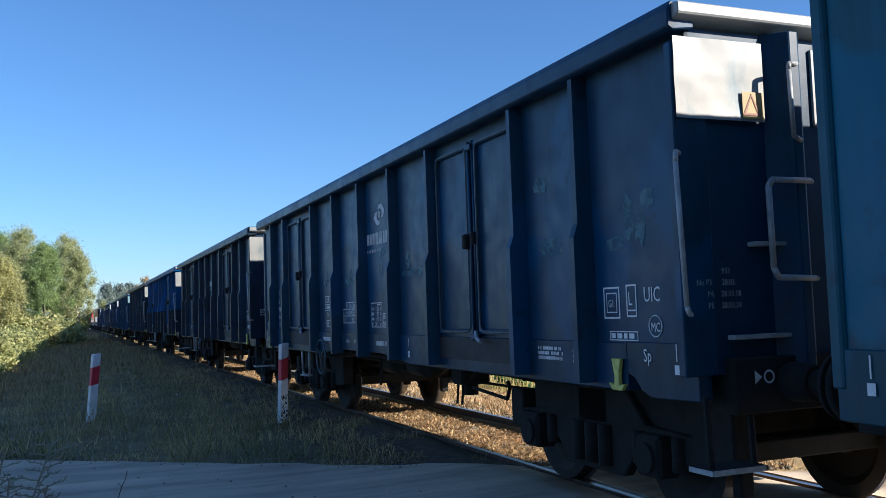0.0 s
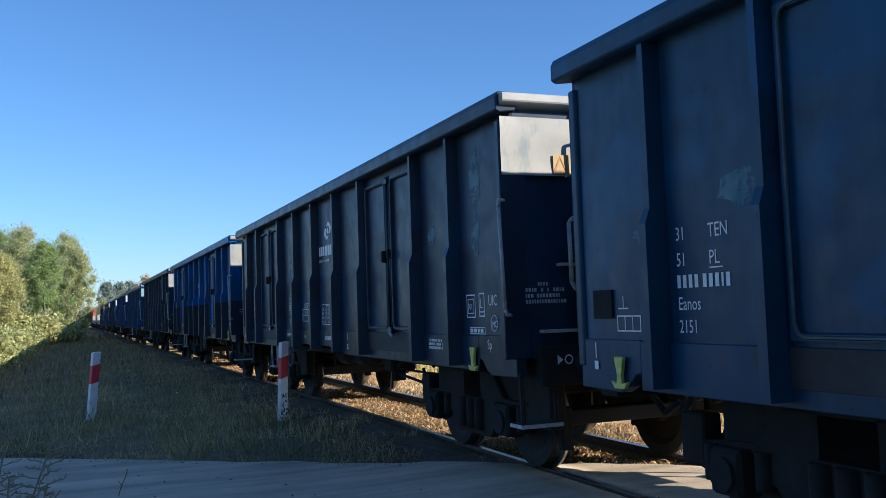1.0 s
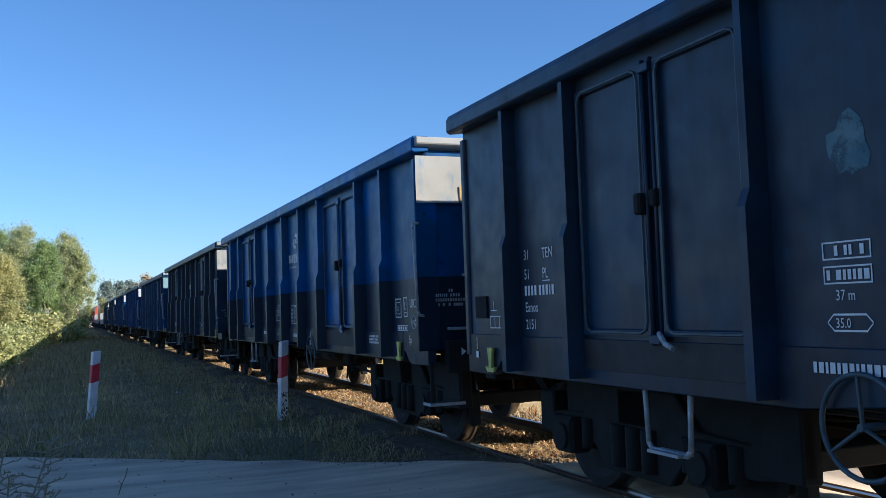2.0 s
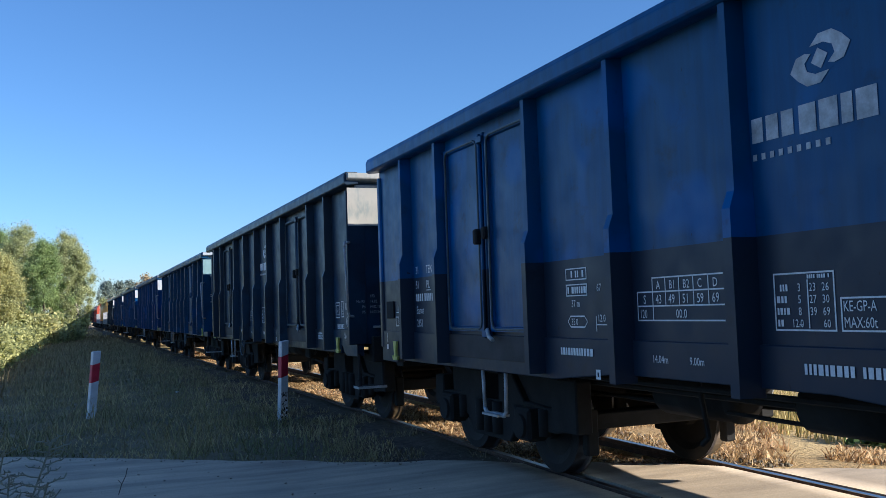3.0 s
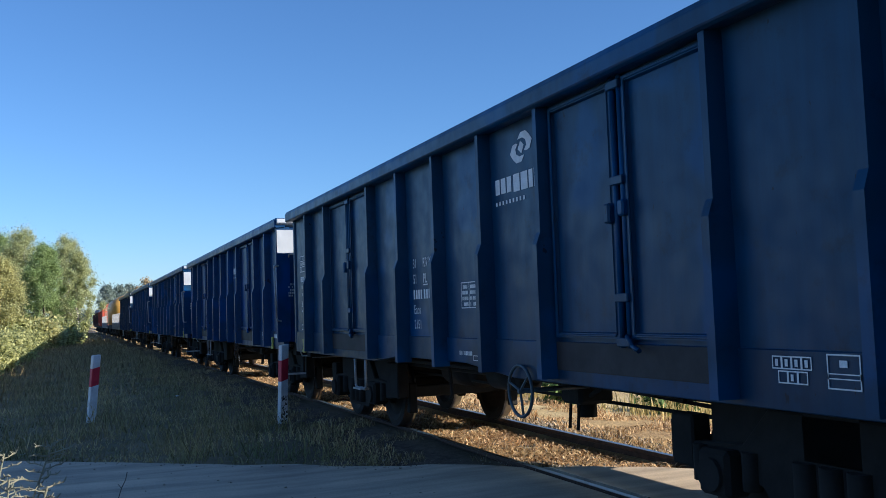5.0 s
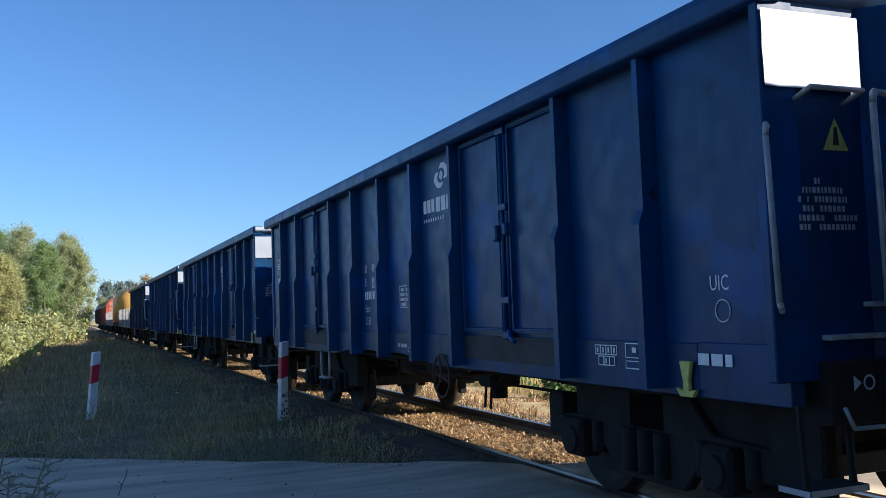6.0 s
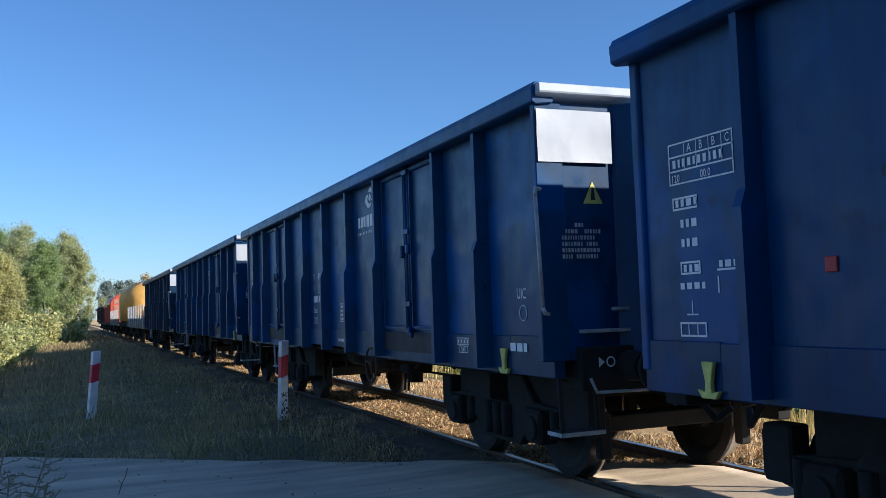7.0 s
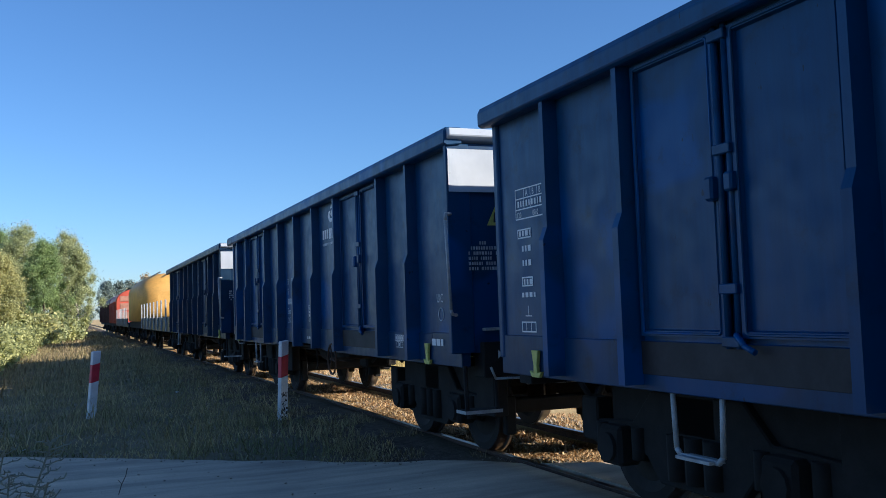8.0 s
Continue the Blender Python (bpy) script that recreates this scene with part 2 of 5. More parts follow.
def road_material():
    """Pale, worn, sandy surface with tyre-polished lanes and loose grit."""
    m, nt, b = material("sandy_road", 0.9, 0.0, 0.25)
    v = coords(nt, shifted=False)
    lanes = coords(nt, (0.25, 1.6, 1), shifted=False)
    col = ramp(nt, noisy(nt, 0.8, 6, v), ((0.3, (0.50, 0.41, 0.30)), (0.7, (0.74, 0.60, 0.42))))
    col = blend(nt, "MULTIPLY", 0.8, col, ramp(nt, noisy(nt, 1.6, 5, lanes), ((0.35, (0.55, 0.55, 0.57)), (0.6, (1.0,) * 3))))
    col = blend(nt, "MULTIPLY", 0.35, col, ramp(nt, noisy(nt, 60, 4, v), ((0.35, (0.6,) * 3), (0.65, (1.0,) * 3))))
    nt.links.new(col, b.inputs["Base Color"])
    bumped(nt, b, noisy(nt, 22, 6, v), 0.4, 0.012)
    return m


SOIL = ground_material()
ROAD = road_material()


# ---- mesh helpers ----
def mesh_of(name, bm, mat):
    me = bpy.data.meshes.new(name)
    bm.normal_update()
    bm.to_mesh(me)
    bm.free()
    for m in (mat if isinstance(mat, (list, tuple)) else [mat]):
        me.materials.append(m)
    return me


def part(name, bm, mat, parent=None, label=""):
    """Links a bmesh (or a finished mesh) as one mesh object under its thing."""
    me = mesh_of(name, bm, mat) if isinstance(bm, bmesh.types.BMesh) else bm
    ob = new(name, me)
    if parent is not None:
        ob.parent = parent
    if label:
        tagged(ob, label)
    return ob


def thing(name, label, category, group="", kind=""):
    ob = new(name)
    ob.empty_display_size = 0.2
    return tagged(ob, label, category, group, kind)


def box(bm, x0, x1, y0, y1, z0, z1, bevel=0.0, mat=0):
    r = bmesh.ops.create_cube(bm, size=1.0)
    vs = r["verts"]
    bmesh.ops.transform(bm, verts=vs, matrix=Matrix.LocRotScale(((x0 + x1) / 2, (y0 + y1) / 2, (z0 + z1) / 2), None, (abs(x1 - x0), abs(y1 - y0), abs(z1 - z0))))
    for f in {f for v in vs for f in v.link_faces}:
        f.material_index = mat
    if bevel:
        bmesh.ops.bevel(bm, geom=list({e for v in vs for e in v.link_edges}), offset=bevel, segments=1, affect="EDGES")


def tube(bm, a, b, r0, r1=None, seg=10, caps=True, mat=0):
    a, b = Vector(a), Vector(b)
    d = b - a
    m = Matrix.Translation((a + b) / 2) @ d.to_track_quat("Z", "Y").to_matrix().to_4x4()
    r = bmesh.ops.create_cone(bm, cap_ends=caps, segments=seg, radius1=r0, radius2=r0 if r1 is None else r1, depth=d.length, matrix=m)
    for f in {f for v in r["verts"] for f in v.link_faces}:
        f.material_index = mat
        f.smooth = seg > 6 and len(f.verts) == 4


def pipe(bm, points, r, seg=8):
    for a, b in zip(points, points[1:]):
        tube(bm, a, b, r, seg=seg)
    for p in points[1:-1]:
        bmesh.ops.create_icosphere(bm, subdivisions=1, radius=r * 1.02, matrix=Matrix.Translation(p))


def prism(bm, outline, axis, lo, hi, bevel=0.0):
    """Pushes a flat outline of (a, b) pairs along an axis: x takes (y, z), y takes (x, z), z takes (x, y)."""
    def at(a, b, c):
        return {"x": (c, a, b), "y": (a, c, b), "z": (a, b, c)}[axis]
    low = [bm.verts.new(at(a, b, lo)) for a, b in outline]
    high = [bm.verts.new(at(a, b, hi)) for a, b in outline]
    n = len(outline)
    fs = [bm.faces.new(low), bm.faces.new(high)] + [bm.faces.new((low[i], low[(i + 1) % n], high[(i + 1) % n], high[i])) for i in range(n)]
    bmesh.ops.recalc_face_normals(bm, faces=fs)
    if bevel:
        bmesh.ops.bevel(bm, geom=list({e for f in fs for e in f.edges}), offset=bevel, segments=1, affect="EDGES")


def torus(bm, centre, axis, radius, r, seg=28, ring=6):
    c, q = Vector(centre), Vector(axis).to_track_quat("Z", "Y")
    rows = []
    for i in range(seg):
        a = math.tau * i / seg
        rows.append([bm.verts.new(c + q @ Vector(((radius + r * math.cos(b)) * math.cos(a), (radius + r * math.cos(b)) * math.sin(a), r * math.sin(b))))
                     for b in (math.tau * j / ring for j in range(ring))])
    for i in range(seg):
        for j in range(ring):
            f = bm.faces.new((rows[i][j], rows[(i + 1) % seg][j], rows[(i + 1) % seg][(j + 1) % ring], rows[i][(j + 1) % ring]))
            f.smooth = True


@functools.lru_cache(None)
def glyphs(text):
    """The outline of a text in the built-in font, one unit high, as vertices and faces."""
    cu = bpy.data.curves.new("text", "FONT")
    cu.body, cu.size, cu.resolution_u = text, 1.0, 2
    ob = bpy.data.objects.new("text", cu)
    scene.collection.objects.link(ob)
    me = bpy.data.meshes.new_from_object(ob.evaluated_get(bpy.context.evaluated_depsgraph_get()))
    vs, fs = [tuple(v.co) for v in me.vertices], [tuple(p.vertices) for p in me.polygons]
    bpy.data.objects.remove(ob)
    bpy.data.curves.remove(cu)
    bpy.data.meshes.remove(me)
    return vs, fs


def write(bm, text, place, size, right, up, squeeze=0.8):
    """Text on a flat face: place is its lower left corner."""
    vs, fs = glyphs(text)
    o, r, u = Vector(place), Vector(right), Vector(up)
    made = [bm.verts.new(o + r * (x * size * squeeze) + u * (y * size)) for x, y, z in vs]
    for f in fs:
        bm.faces.new([made[i] for i in f])


# ---- ground, road, track ----
ROAD_DIR = Vector((0.788, -0.615, 0))
ROAD_EDGE = Vector((3.78, 8.94, 0))
ROAD_SIDE = Vector((-0.615, -0.788, 0))
ROAD_WIDTH = 5.5


def from_edge(x, y):
    """Metres from the road's far edge, positive on the road's side."""
    return (x - ROAD_EDGE.x) * ROAD_SIDE.x + (y - ROAD_EDGE.y) * ROAD_SIDE.y


def ground_z(x, y):
    d = from_edge(x, y)
    on_road = max(0.0, min(1.0, min(d, ROAD_WIDTH - d) / 0.5 + 1.0))
    z = -0.10
    if x > 7.2:
        z -= min(0.25, (x - 7.2) * 0.08)
    if x < 0:
        z -= min(0.15, -x * 0.02)
    bed = max(0.0, 1.0 - max(0.0, abs(x - TRACK_X) - 0.66) / 0.12)
    shoulder = max(0.0, 1.0 - max(0.0, abs(x - TRACK_X) - 1.1) / 0.9)
    z = z * (1 - shoulder) - (0.035 if x < TRACK_X else 0.07) * shoulder
    z = z * (1 - bed) - 0.15 * bed
    near = max(0.0, 1 - math.hypot(x, y) / 120)
    z += near * (1 - bed) * 0.05 * noise.noise((x * 0.7, y * 0.7, 0.3))
    return z * (1 - on_road) - 0.075 * on_road


def grid_axis(lo, hi, fine_lo, fine_hi, step):
    a = list(np.arange(fine_lo, fine_hi + 1e-6, step))
    s, v = step, fine_hi
    while v < hi:
        s *= 1.35
        v = min(hi, v + s)
        a.append(v)
    s, v = step, fine_lo
    while v > lo:
        s *= 1.35
        v = max(lo, v - s)
        a.insert(0, v)
    return [float(q) for q in a]


def build_ground():
    xs, ys = sorted(grid_axis(-1500, 1500, -8, 14, 0.35) + [4.21, 4.35, 5.64, 5.79]), grid_axis(-400, 3000, 0, 40, 0.45)
    verts = [(x, y, ground_z(x, y)) for y in ys for x in xs]
    n = len(xs)
    faces = [(j * n + i, j * n + i + 1, (j + 1) * n + i + 1, (j + 1) * n + i) for j in range(len(ys) - 1) for i in range(n - 1)]
    me = bpy.data.meshes.new("ground")
    me.from_pydata(verts, [], faces)
    me.materials.append(SOIL)
    for p in me.polygons:
        p.use_smooth = True
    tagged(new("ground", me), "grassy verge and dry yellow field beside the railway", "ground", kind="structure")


def build_road():
    """The level crossing's road: a sheet with ragged edges, cut where the rails run through it."""
    bm = bmesh.new()
    rng = random.Random(4)
    gaps = ((TRACK_X - 0.86, TRACK_X - 0.64), (TRACK_X + 0.64, TRACK_X + 0.86))
    strips = ((-30.0, gaps[0][0]), (gaps[0][1], gaps[1][0]), (gaps[1][1], 30.0))
    for x0, x1 in strips:
        n = max(6, int((x1 - x0) / 0.3))
        cols = []
        for i in range(n + 1):
            x = x0 + (x1 - x0) * i / n
            far = ROAD_EDGE.y - 0.78 * (x - ROAD_EDGE.x) + 0.30 * noise.noise((x * 0.9, 3.0, 0)) + 0.13 * noise.noise((x * 3.7, 9.0, 0))
            near = far - ROAD_WIDTH / 0.788 + 0.2 * noise.noise((x * 0.9, 7.0, 0))
            col = []
            for j in range(15):
                y = far + (near - far) * j / 14
                z = 0.0 if abs(x - TRACK_X) < 1.6 else -0.012
                z += 0.012 * noise.noise((x * 0.8, y * 0.8, 2.0)) * (0 if abs(x - TRACK_X) < 1.0 else 1)
                col.append(bm.verts.new((x, y, z - (0.07 if j in (0, 14) else 0))))
            cols.append(col)
        for a, b in zip(cols, cols[1:]):
            for j in range(14):
                bm.faces.new((a[j], a[j + 1], b[j + 1], b[j])).smooth = True
        for col in (cols[0], cols[-1]):
            low = [bm.verts.new(v.co - Vector((0, 0, 0.12))) for v in col]
            for j in range(14):
                bm.faces.new((col[j], col[j + 1], low[j + 1], low[j]))
    tagged(part("road", bm, ROAD), "pale sandy worn road over the level crossing", "road", kind="structure")


RAIL_OUTLINE = ((-0.036, 0.0), (0.036, 0.0), (0.036, -0.035), (0.009, -0.05), (0.009, -0.15), (0.07, -0.165), (0.07, -0.18), (-0.07, -0.18), (-0.07, -0.165),
                (-0.009, -0.15), (-0.009, -0.05), (-0.036, -0.035))


def build_track():
    track = thing("railway_track", "single railway track with shiny rail heads on old sleepers", "railway track", kind="structure")
    for side in (-1, 1):
        bm = bmesh.new()
        prism(bm, [(TRACK_X + side * 0.754 + x, z) for x, z in RAIL_OUTLINE], "y", -60, 420)
        rail = part("rail", bm, RUST, track)
        bm = bmesh.new()
        box(bm, TRACK_X + side * 0.754 - 0.03, TRACK_X + side * 0.754 + 0.03, -60, 420, 0.0, 0.004)
        part("rail_head", bm, TREAD, rail, "bright worn running surface")
    bm = bmesh.new()
    prism(bm, ((-1.28, -0.30), (1.28, -0.30), (1.25, -0.165), (-1.25, -0.165)), "y", -0.12, 0.12, 0.012)
    me = mesh_of("sleeper", bm, SLEEPER)
    for i in range(120):
        y = -12 + i * 0.62
        ob = part("sleeper", me, None, track)
        ob.matrix_basis = pose(TRACK_X, y, 0.01 * math.sin(i * 2.3), 0, 0, 0.8 * math.sin(i * 1.7))


# ---- vegetation ----
def raw_mesh(name, verts, faces, mat):
    me = bpy.data.meshes.new(name)
    k = faces.shape[1]
    me.vertices.add(len(verts))
    me.vertices.foreach_set("co", np.ascontiguousarray(verts, dtype=np.float32).ravel())
    me.loops.add(faces.size)
    me.loops.foreach_set("vertex_index", np.ascontiguousarray(faces, dtype=np.int32).ravel())
    me.polygons.add(len(faces))
    me.polygons.foreach_set("loop_start", np.arange(0, faces.size, k, dtype=np.int32))
    me.update(calc_edges=True)
    me.materials.append(mat)
    return me


def blades_mesh(name, places, heights, width, mat, rng, lean=0.5):
    """Bent grass blades of two triangles and a tip."""
    n = len(places)
    a = rng.uniform(0, math.tau, n)
    side = np.stack([np.cos(a), np.sin(a), np.zeros(n)], 1) * (width * rng.uniform(0.6, 1.4, n))[:, None]
    b = rng.uniform(0, math.tau, n)
    bend = np.stack([np.cos(b), np.sin(b), np.zeros(n)], 1) * (heights * lean * rng.uniform(0.2, 1.0, n))[:, None]
    up = np.zeros((n, 3))
    up[:, 2] = heights
    v = np.stack([places - side, places + side, places + bend * 0.35 + up * 0.6 + side * 0.6, places + bend * 0.35 + up * 0.6 - side * 0.6,
                  places + bend + up * (1 - 0.2 * lean)], 1).reshape(-1, 3)
    i = np.arange(n)[:, None] * 5
    f = np.concatenate([i + [0, 1, 2], i + [0, 2, 3], i + [3, 2, 4]], 1).reshape(-1, 3)
    return raw_mesh(name, v, f, mat)


def scatter(rng, n, x0, x1, y0, y1, keep):
    x, y = rng.uniform(x0, x1, n), y0 + (y1 - y0) * rng.uniform(0, 1, n) ** 1.6
    ok = [i for i in range(n) if keep(x[i], y[i])]
    return np.array([(x[i], y[i], ground_z(x[i], y[i]) - 0.01) for i in ok])


def tufty(x, y, scale, cut):
    return noise.noise((x * scale, y * scale, 5.0)) > cut


def off_road(x, y, margin=0.1):
    d = from_edge(x, y)
    return d < -margin - 0.25 * noise.noise((x * 2.0, y * 2.0, 1.0)) or d > ROAD_WIDTH + margin


def build_grass():
    rng = np.random.default_rng(3)

    def verge(x, y):
        return off_road(x, y, -0.12) and x < 3.45 + 0.9 * noise.noise((y * 0.6, 2.0, 0.0)) and noise.noise((x * 0.9, y * 0.9, 8.0)) > -0.42

    p = scatter(rng, 90000, -6.5, 3.8, 8.0, 80.0, verge)
    h = 0.04 + 0.13 * rng.random(len(p)) ** 2.2 * np.array([1.0 + 0.8 * noise.noise((a * 0.7, b * 0.7, 1.5)) for a, b, c in p])
    tagged(new("verge_grass", blades_mesh("verge_grass", p, h, 0.0085, GRASS, rng, 1.5)), "short green and brown grass on the verge", "grass", kind="stuff")
    p = scatter(rng, 42000, -6.5, 3.1, 8.6, 60.0, lambda x, y: verge(x, y) and tufty(x, y, 1.1, 0.10))
    h = 0.14 + 0.42 * rng.random(len(p)) ** 2
    tagged(new("tall_grass", blades_mesh("tall_grass", p, h, 0.0055, GRASS, rng, 1.1)), "taller tufts of seeding grass on the verge", "grass", kind="stuff")
    p = scatter(rng, 12000, -6.5, 3.4, 9.0, 60.0, lambda x, y: verge(x, y) and tufty(x, y, 0.5, -0.1))
    h = 0.2 + 0.3 * rng.random(len(p))
    tagged(new("dead_stalks", blades_mesh("dead_stalks", p, h, 0.0035, SHADED_STRAW, rng, 0.9)), "thin dead stalks among the verge grass", "grass", kind="stuff")
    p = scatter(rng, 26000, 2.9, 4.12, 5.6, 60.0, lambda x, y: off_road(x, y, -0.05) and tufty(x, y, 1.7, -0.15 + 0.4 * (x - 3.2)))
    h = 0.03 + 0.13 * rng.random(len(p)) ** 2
    tagged(new("trackside_grass", blades_mesh("trackside_grass", p, h, 0.006, SHADED_STRAW, rng, 1.2)), "low brown grass beside the track bed", "grass", kind="stuff")
    chance = random.Random(6)
    p = scatter(rng, 34000, -6, 3.3, 22.0, 150.0, lambda x, y: chance.random() < (y - 20) / 45 and noise.noise((x * 0.5, y * 0.25, 4.0)) > -0.3)
    h = 0.08 + 0.3 * rng.random(len(p)) ** 1.5
    tagged(new("far_verge_grass", blades_mesh("far_verge_grass", p, h, 0.025, SHADED_STRAW, rng, 0.7)), "pale dry grass along the track bed", "grass", kind="stuff")
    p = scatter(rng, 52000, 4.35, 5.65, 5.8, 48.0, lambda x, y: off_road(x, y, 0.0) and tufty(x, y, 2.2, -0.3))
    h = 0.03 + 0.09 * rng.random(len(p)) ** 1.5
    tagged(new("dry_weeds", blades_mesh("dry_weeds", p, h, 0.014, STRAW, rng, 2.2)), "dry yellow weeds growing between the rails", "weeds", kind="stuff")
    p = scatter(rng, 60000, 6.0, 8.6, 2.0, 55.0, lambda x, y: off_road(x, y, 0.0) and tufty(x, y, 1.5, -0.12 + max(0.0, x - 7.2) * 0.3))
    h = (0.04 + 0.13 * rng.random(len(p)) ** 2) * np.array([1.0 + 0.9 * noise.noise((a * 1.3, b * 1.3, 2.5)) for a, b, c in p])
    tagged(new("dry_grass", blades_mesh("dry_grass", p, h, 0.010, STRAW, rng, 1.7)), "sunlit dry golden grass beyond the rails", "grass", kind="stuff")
    p = scatter(rng, 24000, 8.2, 13.0, 4.0, 60.0, lambda x, y: off_road(x, y) and tufty(x, y, 0.45, -0.1))
    h = 0.15 + 0.45 * rng.random(len(p)) ** 2
    tagged(new("field_grass", blades_mesh("field_grass", p, h, 0.010, FIELD_GRASS, rng, 0.5)), "tall yellow-green grass at the field's edge", "grass", kind="stuff")


def build_ballast():
    """Loose stones in the track bed, joined; many small angular pieces."""
    rng = np.random.default_rng(8)
    base = np.array([(1, 0, 0), (-1, 0, 0), (0, 1, 0), (0, -1, 0), (0, 0, 1), (0, 0, -1)], float)
    tri = np.array([(0, 2, 4), (2, 1, 4), (1, 3, 4), (3, 0, 4), (2, 0, 5), (1, 2, 5), (3, 1, 5), (0, 3, 5)])
    p = scatter(rng, 20000, 4.35, 6.5, 5.5, 42.0, lambda x, y: off_road(x, y, 0.0) and not abs(abs(x - TRACK_X) - 0.754) < 0.09)
    n = len(p)
    s = rng.uniform(0.014, 0.035, (n, 1, 1)) * rng.uniform(0.6, 1.3, (n, 6, 1))
    v = p[:, None, :] + base[None] * s + np.array((0, 0, 0.01))
    a = rng.uniform(-0.01, 0.01, v.shape)
    f = (np.arange(n)[:, None, None] * 6 + tri[None]).reshape(-1, 3)
    tagged(new("ballast", raw_mesh("ballast", (v + a).reshape(-1, 3), f, STONE)), "grey-brown ballast stones round the rails", "ballast", kind="stuff")


def leaf_cloud(rng, centres, radii, count, size, flat=0.8, soft=0.75):
    """Leaves as small kites spread through clumps that thin out towards their rims."""
    centres, radii = np.array(centres, float), np.array(radii, float)
    w = radii ** 2 / (radii ** 2).sum()
    k = rng.choice(len(centres), count, p=w)
    d = rng.normal(size=(count, 3))
    d /= np.linalg.norm(d, axis=1)[:, None]
    p = centres[k] + d * (radii[k] * np.abs(rng.normal(0, soft, count)))[:, None] * np.array((1, 1, flat))
    u = rng.normal(size=(count, 3))
    u /= np.linalg.norm(u, axis=1)[:, None]
    t = np.cross(u, rng.normal(size=(count, 3)))
    t /= np.linalg.norm(t, axis=1)[:, None]
    s = (size * rng.uniform(0.6, 1.4, count))[:, None]
    v = np.stack([p - u * s, p + t * s * 0.55, p + u * s, p - t * s * 0.55], 1).reshape(-1, 3)
    return v, np.arange(count * 4).reshape(-1, 4)


def trunk_bm(rng, height, radius, limbs, crown_from):
    bm = bmesh.new()
    points = [Vector((0, 0, -0.2))]
    steps = 7
    for i in range(1, steps + 1):
        points.append(Vector((rng.normal() * 0.04 * height / 6, rng.normal() * 0.04 * height / 6, height * i / steps)))
    for i, (a, b) in enumerate(zip(points, points[1:])):
        tube(bm, a, b, radius * (1 - i / (steps + 0.6)), radius * (1 - (i + 1) / (steps + 0.6)), seg=8)
    tips = []
    for i in range(limbs):
        f = crown_from + (0.95 - crown_from) * (i + 0.5) / limbs
        base = Vector((0, 0, height * f))
        a = i * 2.4 + rng.normal() * 0.3
        reach = height * 0.26 * (1.15 - f) * rng.uniform(0.8, 1.3)
        mid = base + Vector((math.cos(a) * reach * 0.55, math.sin(a) * reach * 0.55, reach * 0.5))
        tip = mid + Vector((math.cos(a) * reach * 0.6, math.sin(a) * reach * 0.6, reach * 0.35))
        tube(bm, base, mid, radius * 0.35 * (1.1 - f), radius * 0.2 * (1.1 - f), seg=5)
        tube(bm, mid, tip, radius * 0.2 * (1.1 - f), radius * 0.06, seg=5)
        tips += [mid, tip]
    return bm, tips


def build_tree(seed, x, y, height, spread, leaf, bark, label, count=60000, size=0.055, low=0.25, group=""):
    rng = np.random.default_rng(seed)
    root = thing("tree", label, "tree", group)
    root.matrix_basis = pose(x, y, ground_z(x, y), 0, 0, seed * 47 % 360)
    bm, tips = trunk_bm(rng, height * 0.93, height * 0.016 + 0.03, 14, low)
    part("trunk", bm, bark, root)
    centres, radii = [], []
    for i in range(95):
        f = low + (1.0 - low) * rng.random() ** 0.9
        wide = spread * (math.sin(math.pi * min(1.0, (f - low * 0.6) / (1.04 - low * 0.6))) ** 0.7) * rng.uniform(0.55, 1.05)
        a = rng.uniform(0, math.tau)
        d = wide * rng.random() ** 0.5
        centres.append((math.cos(a) * d, math.sin(a) * d, height * f - 0.35))
        radii.append(rng.uniform(0.22, 0.5) * spread * 0.42)
    for t in tips:
        centres.append(tuple(t))
        radii.append(spread * 0.2)
    v, f = leaf_cloud(rng, centres, radii, count, size, 1.25, 0.78)
    part("crown", raw_mesh("crown", v, f, leaf), None, root)
    return root


def build_bush(seed, x, y, width, height, leaf, label, count=4600, size=0.062):
    rng = np.random.default_rng(seed)
    root = thing("bush", label, "bush", "hedge beside the track")
    root.matrix_basis = pose(x, y, ground_z(x, y), 0, 0, seed * 31 % 360)
    bm = bmesh.new()
    centres, radii = [], []
    for i in range(11):
        a = i * 2.4
        d = width * 0.42 * rng.random() ** 0.6
        top = Vector((math.cos(a) * d, math.sin(a) * d, height * rng.uniform(0.45, 0.95)))
        tube(bm, (top.x * 0.2, top.y * 0.2, -0.1), top * 0.6, 0.018, 0.012, seg=5)
        tube(bm, top * 0.6, top, 0.012, 0.005, seg=5)
        for s in (0.35, 0.7, 0.95):
            centres.append(tuple(top * s))
            radii.append(width * rng.uniform(0.14, 0.26))
    part("stem", bm, BARK_DARK, root)
    v, f = leaf_cloud(rng, centres, radii, count, size, 0.9)
    v[:, 2] = np.maximum(v[:, 2], 0.0)
    part("foliage", raw_mesh("foliage", v, f, leaf), None, root)


